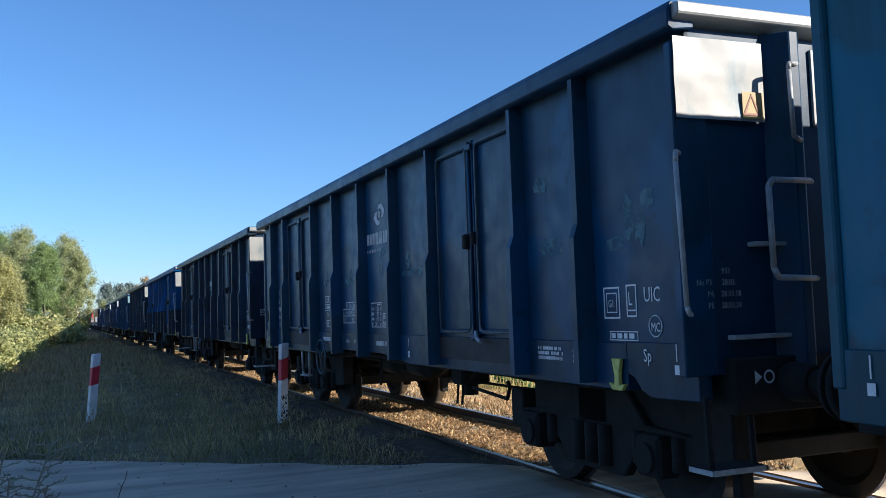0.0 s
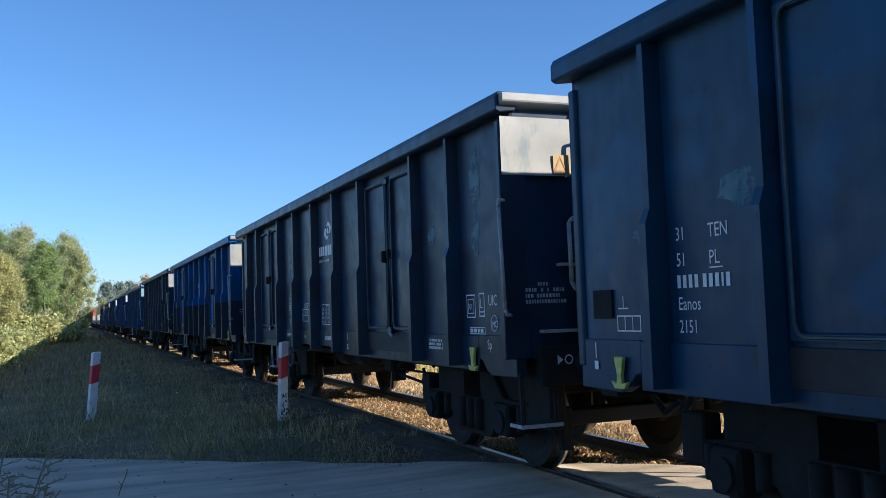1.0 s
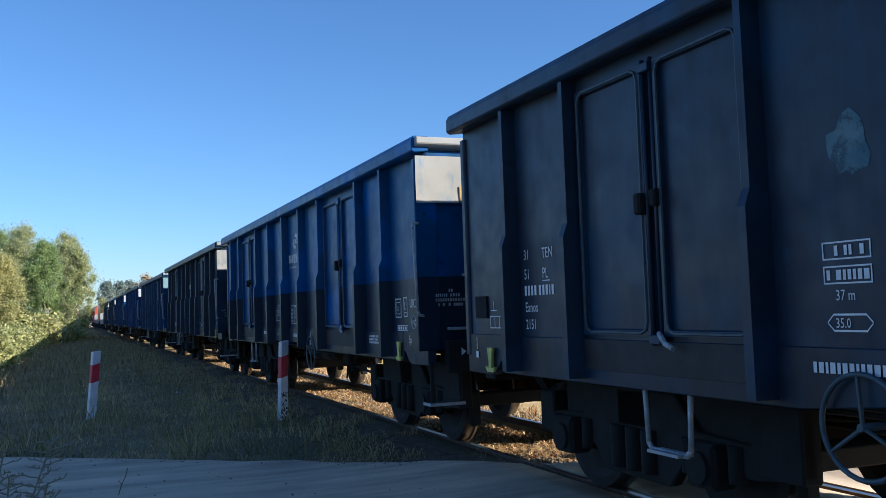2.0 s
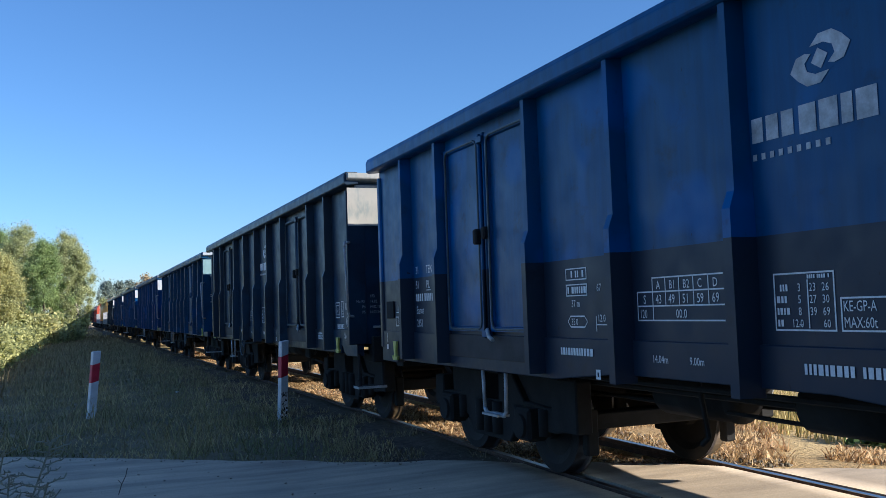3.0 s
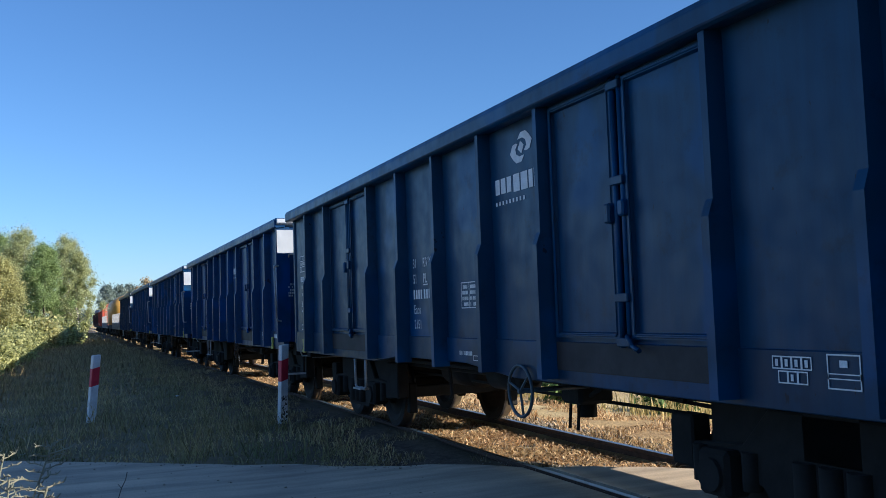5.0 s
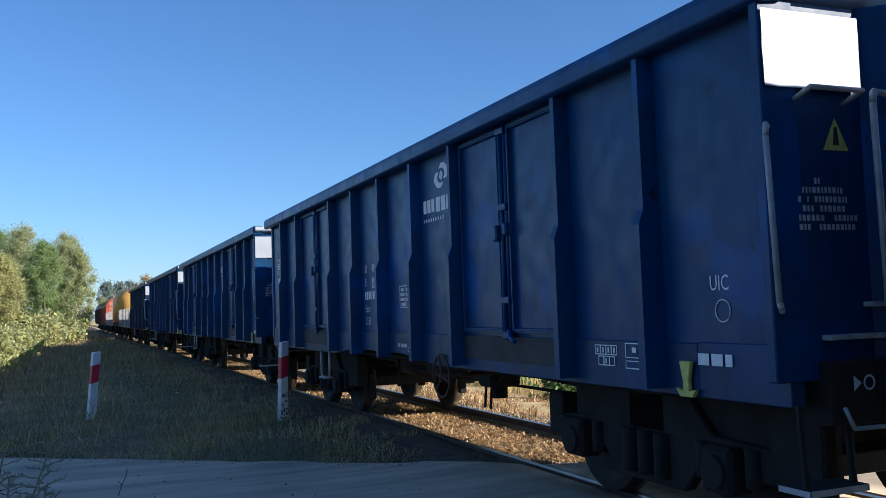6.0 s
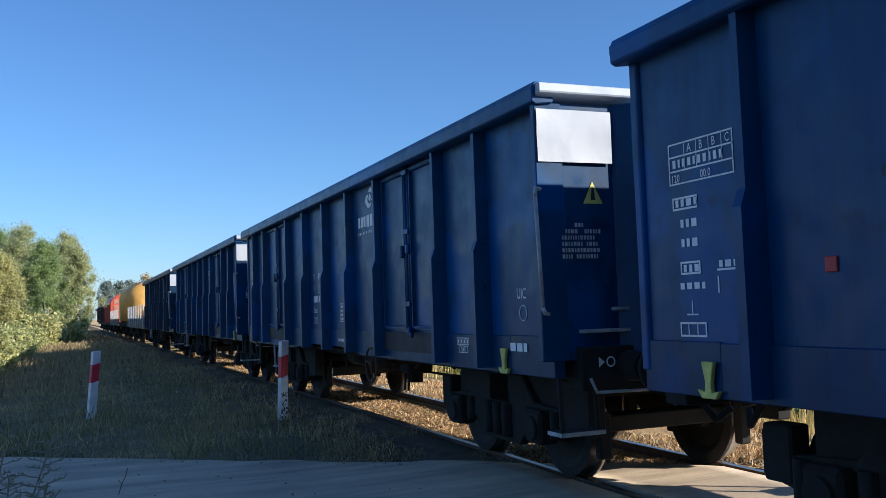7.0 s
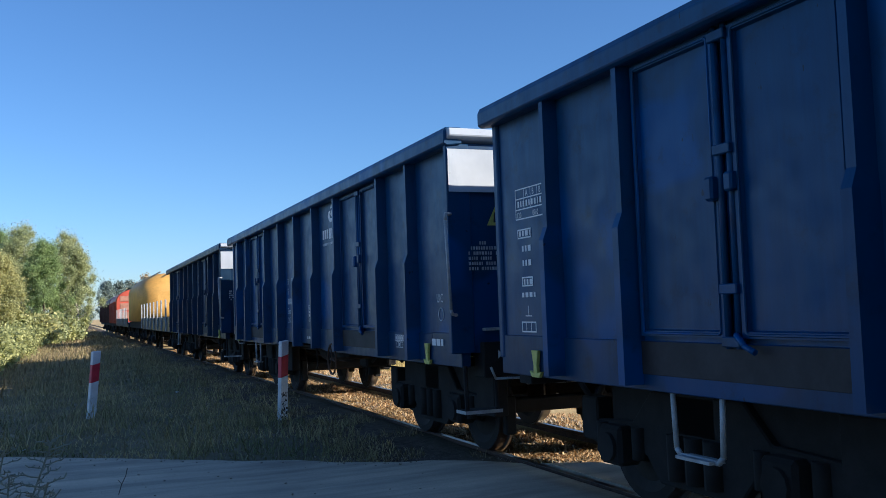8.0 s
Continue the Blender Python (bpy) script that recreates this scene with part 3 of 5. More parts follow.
def build_vegetation():
    birch = "birch trees behind the hedge"
    rows = (  # x, y, height, spread, leaf, bark, words
        (-6.6, 72, 7.0, 2.0, LEAF_OCHRE, BARK, "low yellowing birch with hanging foliage"),
        (-4.3, 66, 5.9, 1.9, LEAF_OCHRE, BARK, "low yellowing birch with hanging foliage"),
        (-3.6, 84, 9.1, 2.3, LEAF_OLIVE, BARK, "tall olive-green birch with pale trunk"),
        (-1.9, 78, 7.4, 1.7, LEAF_FRESH, BARK_DARK, "fresh green leafy tree beside birches"),
        (-0.2, 86, 8.8, 2.0, LEAF_OLIVE, BARK, "tall olive-green birch with pale trunk"),
        (0.5, 80, 7.0, 1.5, LEAF_OLIVE, BARK, "tall olive-green birch with pale trunk"),
        (-5.8, 92, 9.2, 2.5, LEAF_FRESH, BARK_DARK, "dark green tree rising behind the birches"),
        (-8.6, 88, 8.6, 2.6, LEAF_OLIVE, BARK, "olive-green birch in the tree belt"),
        (-11.5, 84, 8.3, 2.8, LEAF_FRESH, BARK_DARK, "dark green tree rising behind the birches"),
        (-9.2, 70, 6.2, 2.2, LEAF_OCHRE, BARK, "low yellowing birch with hanging foliage"))
    for i, (x, y, h, s, leaf, bark, words) in enumerate(rows):
        build_tree(20 + i, x, y, h * 1.1, s * 1.12, leaf, bark, words, low=0.06 if x > -1 else 0.2, group=birch)
    # unseen trees behind the camera, added to keep sky light off the wagons
    for i, (x, y, h) in enumerate(((-3, -13, 11), (-8, -11, 12), (-13, -14, 12), (-19, -10, 11), (-24, -14, 12))):
        build_tree(80 + i, x, y, h, 3.4, LEAF_GREEN, BARK_DARK, "unseen dense green tree added behind the road", 5200, 0.32, 0.1, "trees behind the road")
    far = ((9.0, 250, 11.0, 3.6, LEAF_FAR), (12.5, 262, 11.4, 3.8, LEAF_FAR), (15.8, 270, 12.0, 3.6, LEAF_FAR), (19.3, 262, 13.2, 4.0, LEAF_FAR_OCHRE),
           (22.5, 275, 12.2, 4.2, LEAF_FAR), (27.0, 280, 12.0, 4.2, LEAF_FAR), (32.0, 285, 12.0, 4.5, LEAF_FAR), (5.4, 330, 6.0, 3.0, LEAF_FAR))
    for i, (x, y, h, s, leaf) in enumerate(far):
        build_tree(60 + i, x, y, h * 1.04, s, leaf, BARK_DARK, "distant hazy tree at the end of the line", 7000, 0.24, 0.12, "distant trees")
    rng = random.Random(5)
    for i in range(44):
        y = 25 + i * 1.35 + rng.uniform(-0.6, 0.6)
        x = -3.3 + 1.5 * (y - 30) / 55 + rng.uniform(-0.5, 0.4) - 1.5 * (i % 3)
        build_bush(100 + i, x, y, rng.uniform(1.6, 2.5), rng.uniform(1.0, 1.75), BUSH, "sunlit leafy hedge bush with pale green leaves")
    for i in range(30):
        y = 24 + i * 1.3 + rng.uniform(-0.5, 0.5)
        build_bush(200 + i, -2.55 + 1.0 * (y - 30) / 55 + rng.uniform(-0.35, 0.25), y, rng.uniform(0.9, 1.4), rng.uniform(0.45, 0.8), BUSH, "low leafy plant in front of the hedge", 1500, 0.07)
    for i in range(9):
        build_bush(240 + i, 8.3 + rng.uniform(0, 2.2), 8.0 + i * 2.1 + rng.uniform(-0.6, 0.6), rng.uniform(0.7, 1.3), rng.uniform(0.3, 0.55), LEAF_GREEN, "dusty green weeds beyond the rails", 900, 0.06)
    for i in range(6):
        build_bush(260 + i, -1.9 + i * 0.5, 66 + i * 2.2, 1.8, 1.7 + 0.2 * (i % 2), BUSH if i % 2 else LEAF_OLIVE, "taller shrub at the foot of the birches", 2400, 0.13)
    for i in range(16):
        build_bush(160 + i, -14 + i * 0.80 + rng.uniform(-0.3, 0.3), 70 + rng.uniform(-6, 8), rng.uniform(2.4, 3.2), rng.uniform(1.8, 2.6), BUSH if i % 3 else LEAF_OCHRE,
                   "taller shrub at the foot of the birches", 2600, 0.14)


def build_grit():
    """Small stones and bits of litter on the road and its edge."""
    rng = np.random.default_rng(17)
    base = np.array([(1, 0, 0), (-1, 0, 0), (0, 1, 0), (0, -1, 0), (0, 0, 0.7), (0, 0, -0.7)], float)
    tri = np.array([(0, 2, 4), (2, 1, 4), (1, 3, 4), (3, 0, 4), (2, 0, 5), (1, 2, 5), (3, 1, 5), (0, 3, 5)])
    u, d = rng.uniform(-6, 2.2, 900), rng.uniform(-0.15, 3.0, 900) ** 1.0
    d = np.where(rng.random(900) < 0.75, np.abs(d) * 0.2, d)
    p = np.array([(ROAD_EDGE.x + ROAD_DIR.x * a + ROAD_SIDE.x * b, ROAD_EDGE.y + ROAD_DIR.y * a + ROAD_SIDE.y * b, -0.006) for a, b in zip(u, d)])
    s = (0.004 + 0.014 * rng.random((len(p), 1, 1)) ** 4) * rng.uniform(0.6, 1.3, (len(p), 6, 1))
    v = p[:, None, :] + base[None] * s
    f = (np.arange(len(p))[:, None, None] * 6 + tri[None]).reshape(-1, 3)
    tagged(new("road_grit", raw_mesh("road_grit", v.reshape(-1, 3), f, STONE)), "loose grit and small stones on the road", "gravel", kind="stuff")


def build_weed(base, tip, shoots, seed):
    """A dry feathery weed: one leaning stalk that carries curled side shoots along its upper part."""
    rng = np.random.default_rng(seed)
    root = thing("weed", "dry branching feathery weed beside the sandy road", "weed", "weeds beside the road")
    root.matrix_basis = pose(base[0], base[1], ground_z(base[0], base[1]) - 0.02)
    foot = root.matrix_basis.translation
    end = Vector(tip) - foot
    mid = Vector((end.x * 0.35, end.y * 0.35, end.z * 0.6))
    bm = bmesh.new()
    pipe(bm, [(0, 0, 0), tuple(mid), tuple(end)], 0.0045, 6)
    part("stem", bm, STEM, root)
    bm = bmesh.new()
    for j in range(shoots):
        f = (j + 0.5) / shoots
        b = mid.lerp(end, 0.06 + 0.94 * f)
        a = j * 2.4 + rng.uniform(-0.5, 0.5)
        reach = (0.145 - 0.045 * f) * rng.uniform(0.65, 1.1)
        out = Vector((math.cos(a), math.sin(a) * 0.8, 0))
        side = Vector((-out.y, out.x, 0)) * rng.uniform(-0.25, 0.25)
        rise = rng.uniform(0.1, 0.5)
        points = []
        for q, lift in ((0.0, 0.0), (0.3, 0.06), (0.55, 0.16), (0.8, 0.18), (1.0, rise)):
            points.append(tuple(b + (out + side * q) * reach * q + Vector((rng.normal() * 0.004, rng.normal() * 0.004, reach * lift))))
        pipe(bm, points, 0.0033 * rng.uniform(0.8, 1.25), 5)
        for q in (1, 2, 3):
            c = Vector(points[q])
            k = Vector((rng.normal(), rng.normal(), abs(rng.normal()) + 0.3)).normalized() * 0.018
            tube(bm, c, c + k, 0.0034, 0.002, seg=4)
    tagged(part("side_shoot", bm, STEM, root, "curled feathery side shoots"), kind="stuff")


def build_litter(x, y, size, turn):
    """A crumpled scrap of white paper."""
    bm = bmesh.new()
    rng = random.Random(int(turn))
    grid = [[bm.verts.new((size * (i - 1.5), size * 0.7 * (j - 1), size * rng.uniform(0.1, 1.1))) for j in range(3)] for i in range(4)]
    for i in range(3):
        for j in range(2):
            bm.faces.new((grid[i][j], grid[i + 1][j], grid[i + 1][j + 1], grid[i][j + 1]))
    bmesh.ops.solidify(bm, geom=bm.faces[:], thickness=0.003)
    root = thing("paper_scrap", "crumpled scrap of white paper on the verge", "litter", "scraps of litter on the verge")
    part("scrap", bm, POST_WHITE, root)
    root.matrix_basis = pose(x, y, ground_z(x, y) + 0.01, 0, 0, turn)


def build_twig():
    root = thing("twig", "thin dry stalk sticking out of the sandy road", "twig")
    root.matrix_basis = pose(0.42, 8.75, -0.02)
    bm = bmesh.new()
    pipe(bm, [(-0.03, 0, 0), (0.0, 0.0, 0.10), (0.035, 0, 0.17), (0.05, 0, 0.24)], 0.004, 5)
    pipe(bm, [(0.0, 0, 0.10), (-0.03, 0, 0.14)], 0.003, 5)
    part("stem", bm, BARK_DARK, root)


# ---- marker posts ----
def build_post(x, y, lean_x, lean_y, height):
    root = thing("marker_post", "white crossing marker post with a slanting red band", "post", "crossing marker posts")
    root.matrix_basis = pose(x, y, ground_z(x, y) - 0.05, lean_y, lean_x, 22)
    w, d = 0.066, 0.048
    def shaft(z0, z1, slope0, slope1, mat, name, label=""):
        bm = bmesh.new()
        prism(bm, ((-w, z0 - slope0), (w, z0 + slope0), (w, z1 + slope1), (-w, z1 - slope1)), "y", -d, d, 0.008)
        part(name, bm, mat, root, label)
    s = 0.022
    shaft(0.0, height * 0.565, 0.0, s, POST_WHITE, "shaft")
    shaft(height * 0.565, height * 0.82, s, s, POST_RED, "red_band", "red painted band")
    shaft(height * 0.82, height, s, 0.012, POST_WHITE, "post_top")
    if x > 1.5:
        bm = bmesh.new()
        rng = random.Random(2)
        for i in range(70):
            z, u = 0.06 + 0.42 * rng.random() ** 1.3, rng.uniform(-0.05, 0.05)
            r = rng.uniform(0.004, 0.013)
            prism(bm, ((u - r, z - r * 1.5), (u + r, z - r), (u + r * 0.7, z + r * 1.6), (u - r * 0.8, z + r)), "y", -d - 0.0015, -d - 0.0005)
        tagged(part("dirt_spots", bm, BLACK, root, "dark chips and dirt spots near the ground"), kind="stuff")


# ---- open goods wagon ----
HALF = 6.49
SHEET = 1.50
PILLARS = (-5.30, -4.28, -2.36, -1.14, 0.07, 1.28, 2.50, 4.44, 5.46)
PILLARS_CLOSE = (-5.36, -4.27, -2.22, -1.12, 0.0, 1.10, 2.20, 4.25, 5.38)
RIGHT, UP = (0, -1, 0), (0, 0, 1)


def bogie(parent, y):
    b = bpy.data.objects.new("bogie", None)
    scene.collection.objects.link(b)
    b.parent = parent
    b.matrix_basis = pose(0, y, 0)
    for side in (-1, 1):
        bm = bmesh.new()
        outline = ((-1.72, 0.48), (-1.72, 0.88), (-1.58, 0.88), (-1.50, 0.62), (-0.74, 0.66), (-0.50, 0.90), (0.50, 0.90), (0.74, 0.66), (1.36, 0.62), (1.40, 0.76), (1.48, 0.76), (1.48, 0.48), (1.20, 0.42),
                   (0.58, 0.42), (0.42, 0.24), (-0.42, 0.24), (-0.58, 0.42), (-1.30, 0.42))
        prism(bm, outline, "x", side * 1.0 - 0.05, side * 1.0 + 0.05, 0.012)
        for a in (-0.9, 0.9):
            box(bm, side * 0.96, side * 1.17, a - 0.15, a + 0.15, 0.32, 0.62, 0.03)
            tube(bm, (side * 1.1, a, 0.46), (side * 1.2, a, 0.46), 0.11, seg=12)
            for s in (-0.24, 0.24):
                tube(bm, (side * 1.05, a + s, 0.38), (side * 1.05, a + s, 0.62), 0.06, seg=8)
        for s in (-0.2, 0.0, 0.2):
            tube(bm, (side * 1.05, s, 0.3), (side * 1.05, s, 0.62), 0.075, seg=8)
        box(bm, side * 0.90, side * 1.06, -1.72, -1.28, 0.45, 0.91, 0.015)
        box(bm, side * 0.90, side * 1.06, 1.22, 1.46, 0.45, 0.80, 0.015)
        if side < 0:
            box(bm, -0.985, -0.965, -1.5, 1.1, 0.60, 0.93)
        part("side_frame", bm, UNDER, b)
    bm = bmesh.new()
    box(bm, -1.05, 1.05, -0.24, 0.24, 0.6, 0.95, 0.03)
    for a in (-1.24, 1.24):
        box(bm, -0.98, 0.98, a - 0.05, a + 0.05, 0.42, 0.56, 0.01)
    for a in (-1.42, -0.38, 0.38, 1.42):
        for side in (-1, 1):
            box(bm, side * 0.69, side * 0.81, a - 0.05, a + 0.05, 0.22, 0.62, 0.015)
    part("bolster", bm, UNDER, b)
    for a in (-0.9, 0.9):
        bm = bmesh.new()
        half = ((1.06, 0.0), (1.06, 0.065), (0.88, 0.075), (0.88, 0.14), (0.832, 0.15), (0.80, 0.30), (0.835, 0.38), (0.825, 0.455), (0.705, 0.462), (0.695, 0.49),
                (0.665, 0.485), (0.665, 0.38), (0.72, 0.32), (0.72, 0.14), (0.64, 0.13), (0.64, 0.085))
        profile = [(-x, r) for x, r in half] + [(x, r) for x, r in reversed(half)]
        seg = 36
        rings = [[bm.verts.new((x, r * math.cos(math.tau * i / seg), r * math.sin(math.tau * i / seg))) for i in range(seg)] if r > 0 else [bm.verts.new((x, 0, 0))] * seg for x, r in profile]
        for k, (p, q) in enumerate(zip(rings, rings[1:])):
            for i in range(seg):
                loop = []
                for v in (p[i], p[(i + 1) % seg], q[(i + 1) % seg], q[i]):
                    if v not in loop:
                        loop.append(v)
                f = bm.faces.new(loop)
                f.material_index = 1 if profile[k][1] > 0.45 and profile[k + 1][1] > 0.45 else 0
        bmesh.ops.recalc_face_normals(bm, faces=bm.faces)
        w = part("wheelset", bm, (AXLE, TREAD), b, "dark wheels with bright worn treads")
        w.matrix_basis = pose(0, a, 0.46)
    return b


def swirl(bm, y, z, x):
    """Two hooked blades that turn round a small tilted square."""
    blade = ((-0.20, -0.035), (-0.155, 0.035), (-0.095, 0.045), (-0.055, 0.035), (-0.10, -0.005), (-0.085, -0.05), (-0.03, -0.075), (0.06, -0.072), (0.0, -0.125), (-0.09, -0.125), (-0.15, -0.085))
    for turn in (1, -1):
        bm.faces.new([bm.verts.new((x, y - turn * a, z + turn * b)) for a, b in blade])
    bm.faces.new([bm.verts.new((x, y - a, z + b)) for a, b in ((-0.055, -0.012), (-0.008, 0.055), (0.055, 0.012), (0.008, -0.055))])


def rect(bm, x, ya, yb, za, zb):
    bm.faces.new([bm.verts.new((x, *q)) for q in ((ya, za), (yb, za), (yb, zb), (ya, zb))])


def outline_box(bm, x, ya, yb, za, zb, w=0.012):
    lo, hi = min(ya, yb), max(ya, yb)
    rect(bm, x, lo, hi, za, za + w)
    rect(bm, x, lo, hi, zb - w, zb)
    rect(bm, x, lo, lo + w, za + w, zb - w)
    rect(bm, x, hi - w, hi, za + w, zb - w)


def bars(bm, x, y, z, widths, height, gap=0.022):
    """A line of unreadable writing, from its left end at y."""
    for w in widths:
        rect(bm, x, y - w, y, z, z + height)
        y -= w + gap


def brand(bm, x, y, z):
    """The operator's mark: the swirl, and plain blocks where its name stands; y is the name's left end."""
    swirl(bm, y - 0.51, z + 0.36, x)
    bars(bm, x, y, z + 0.012, (0.085, 0.09, 0.085), 0.135, 0.025)
    bars(bm, x, y - 0.35, z, (0.115, 0.12, 0.07, 0.125), 0.15, 0.022)
    bars(bm, x, y, z - 0.085, (0.03,) * 9, 0.035, 0.035)


def fine_print(bm, x, y, z, width, height, rng):
    """One line of writing too small to read, as narrow bars."""
    end = y - width
    while y > end:
        w = rng.uniform(0.3, 0.65) * height
        if rng.random() > 0.14:
            rect(bm, x, y - w, y, z, z + height)
        y -= w + 0.22 * height


def worn_patch(bm, x, y, z, width, height, rng):
    """An irregular patch of old paint on the side wall."""
    n = 18
    ring = []
    for i in range(n):
        a = math.tau * i / n
        r = rng.uniform(0.6, 1.0)
        ring.append(bm.verts.new((x, y + 0.5 * width * r * math.cos(a), z + 0.5 * height * r * math.sin(a))))
    hub = bm.verts.new((x, y, z))
    for i in range(n):
        bm.faces.new((ring[i], ring[(i + 1) % n], hub))


# left end and height of each patch's middle, its width and height
PATCHES = {0: ((1.98, 2.02, 0.50, 0.16), (1.94, 2.12, 0.14, 0.26), (0.82, 1.99, 0.62, 0.14), (0.74, 2.08, 0.16, 0.24), (-0.50, 2.09, 0.16, 0.22), (-0.52, 2.29, 0.45, 0.12), (-1.62, 2.0, 0.9, 0.12),
               (-1.48, 2.12, 0.18, 0.28), (-1.0, 1.98, 0.3, 0.5), (-4.60, 2.54, 0.30, 0.16), (-4.74, 2.03, 0.45, 0.20), (-5.80, 2.16, 0.16, 0.34), (-6.03, 2.26, 0.16, 0.22), (-5.94, 2.06, 0.16, 0.26),
               (-5.62, 1.99, 0.26, 0.12), (5.6, 2.0, 0.5, 0.12), (4.7, 2.2, 0.5, 0.26)),
           1: ((-5.74, 2.75, 0.34, 0.62), (-5.70, 2.25, 0.26, 0.55), (-4.62, 2.38, 0.30, 0.40), (1.9, 2.3, 0.3, 0.4)),
           3: ((-1.98, 2.55, 0.22, 0.8), (-5.2, 2.3, 0.3, 0.5), (0.6, 2.5, 0.16, 0.5))}


def onto_sill(bm):
    """Markings below the side wall lie on the sill, which stands proud of it."""
    bmesh.ops.translate(bm, verts=[v for v in bm.verts if v.co.z < 1.31], vec=(-0.022, 0, 0))


def lettering_early(root, serial, worn):
    x = -SHEET - 0.004
    bm = bmesh.new()
    brand(bm, x, 0.0, 2.40)
    tagged(part("operator_mark", bm, FADED if worn else LETTER, root, "faded white operator mark"), kind="stuff")
    bm = bmesh.new()
    write(bm, "31", (x, 5.33, 1.94), 0.12, RIGHT, UP)
    write(bm, "TEN", (x, 5.02, 1.94), 0.12, RIGHT, UP)
    write(bm, "51", (x, 5.33, 1.78), 0.12, RIGHT, UP)
    write(bm, "PL", (x, 5.02, 1.78), 0.12, RIGHT, UP)
    rect(bm, x, 4.90, 5.02, 1.755, 1.763)
    bars(bm, x, 5.33, 1.645, serial, 0.08, 0.022)
    write(bm, "Eanos", (x, 5.33, 1.51), 0.115, RIGHT, UP)
    write(bm, "2151", (x, 5.33, 1.37), 0.115, RIGHT, UP)
    tagged(part("number_block", bm, LETTER, root, "white stencilled wagon data"), kind="stuff")
    bm = bmesh.new()
    outline_box(bm, x, 6.02, 5.74, 1.37, 1.48, 0.009)
    for q in (5.835, 5.925):
        rect(bm, x, q - 0.004, q + 0.004, 1.37, 1.48)
    rect(bm, x, 5.935, 5.943, 1.53, 1.61)
    rect(bm, x, 5.88, 6.00, 1.523, 1.532)
    rng = random.Random(31)
    outline_box(bm, x, 2.10, 1.80, 1.74, 1.83, 0.008)
    fine_print(bm, x, 2.05, 1.76, 0.20, 0.05, rng)
    outline_box(bm, x, 2.10, 1.80, 1.62, 1.71, 0.008)
    fine_print(bm, x, 2.08, 1.64, 0.24, 0.05, rng)
    write(bm, "67", (x, 1.67, 1.65), 0.075, RIGHT, UP)
    write(bm, "37 m", (x, 2.03, 1.54), 0.075, RIGHT, UP)
    for ya, za, yb, zb in ((2.09, 1.43, 2.05, 1.47), (2.09, 1.43, 2.05, 1.39), (1.81, 1.43, 1.85, 1.47), (1.81, 1.43, 1.85, 1.39)):
        bm.faces.new([bm.verts.new((x, q, w)) for q, w in ((ya, za - 0.005), (ya, za + 0.005), (yb, zb + 0.005), (yb, zb - 0.005))])
    rect(bm, x, 1.85, 2.05, 1.465, 1.475)
    rect(bm, x, 1.85, 2.05, 1.385, 1.395)
    write(bm, "35.0", (x, 2.04, 1.405), 0.07, RIGHT, UP)
    write(bm, "12.0", (x, 1.67, 1.43), 0.075, RIGHT, UP)
    rect(bm, x, 1.50, 1.69, 1.405, 1.413)
    rect(bm, x, 1.685, 1.693, 1.36, 1.47)
    fine_print(bm, x, 2.18, 1.18, 0.45, 0.055, rng)
    for z in (1.435, 1.528, 1.62):
        rect(bm, x, 0.30, 1.17, z, z + 0.009)
    rect(bm, x, 0.30, 1.00, 1.71, 1.719)
    for q, z0, z1 in ((1.162, 1.435, 1.629), (0.992, 1.435, 1.719), (0.855, 1.528, 1.719), (0.715, 1.528, 1.719), (0.575, 1.528, 1.719), (0.435, 1.528, 1.719)):
        rect(bm, x, q, q + 0.008, z0, z1)
    for q, head, load in ((0.975, "A", "43"), (0.84, "B1", "49"), (0.70, "B2", "51"), (0.56, "C", "59"), (0.42, "D", "69")):
        write(bm, head, (x, q - 0.02, 1.64), 0.078, RIGHT, UP)
        write(bm, load, (x, q - 0.01, 1.548), 0.082, RIGHT, UP)
    write(bm, "S", (x, 1.10, 1.548), 0.082, RIGHT, UP)
    write(bm, "120", (x, 1.145, 1.455), 0.08, RIGHT, UP, 0.68)
    write(bm, "00.0", (x, 0.76, 1.455), 0.08, RIGHT, UP)
    write(bm, "14.04m", (x, 1.00, 1.17), 0.07, RIGHT, UP)
    write(bm, "9.00m", (x, 0.62, 1.17), 0.07, RIGHT, UP)
    outline_box(bm, x, -0.10, -0.52, 1.385, 1.69, 0.009)
    rect(bm, x, -0.345, -0.337, 1.40, 1.65)
    for i, (left, mid, far) in enumerate((("", "12.0", "60"), ("8", "39", "69"), ("5", "27", "30"), ("3", "23", "26"))):
        write(bm, left or "--", (x, -0.27, 1.405 + i * 0.062), 0.06, RIGHT, UP)
        write(bm, mid, (x, -0.35 if left else -0.22, 1.405 + i * 0.062), 0.06, RIGHT, UP)
        write(bm, far, (x, -0.435, 1.405 + i * 0.062), 0.06, RIGHT, UP)
        fine_print(bm, x, -0.12, 1.408 + i * 0.062, 0.07, 0.036, rng)
    fine_print(bm, x, -0.34, 1.655, 0.15, 0.02, rng)
    outline_box(bm, x, -0.55, -0.87, 1.385, 1.555, 0.009)
    write(bm, "KE-GP-A", (x, -0.565, 1.485), 0.075, RIGHT, UP, 0.72)
    write(bm, "MAX:60t", (x, -0.565, 1.405), 0.075, RIGHT, UP, 0.72)
    fine_print(bm, x, -0.28, 1.165, 0.54, 0.055, rng)
    rect(bm, x, -1.49, -1.475, 1.18, 1.27)
    outline_box(bm, x, -1.45, -1.51, 1.06, 1.13, 0.02)
    outline_box(bm, x, 1.69, 1.63, 1.02, 1.09, 0.02)
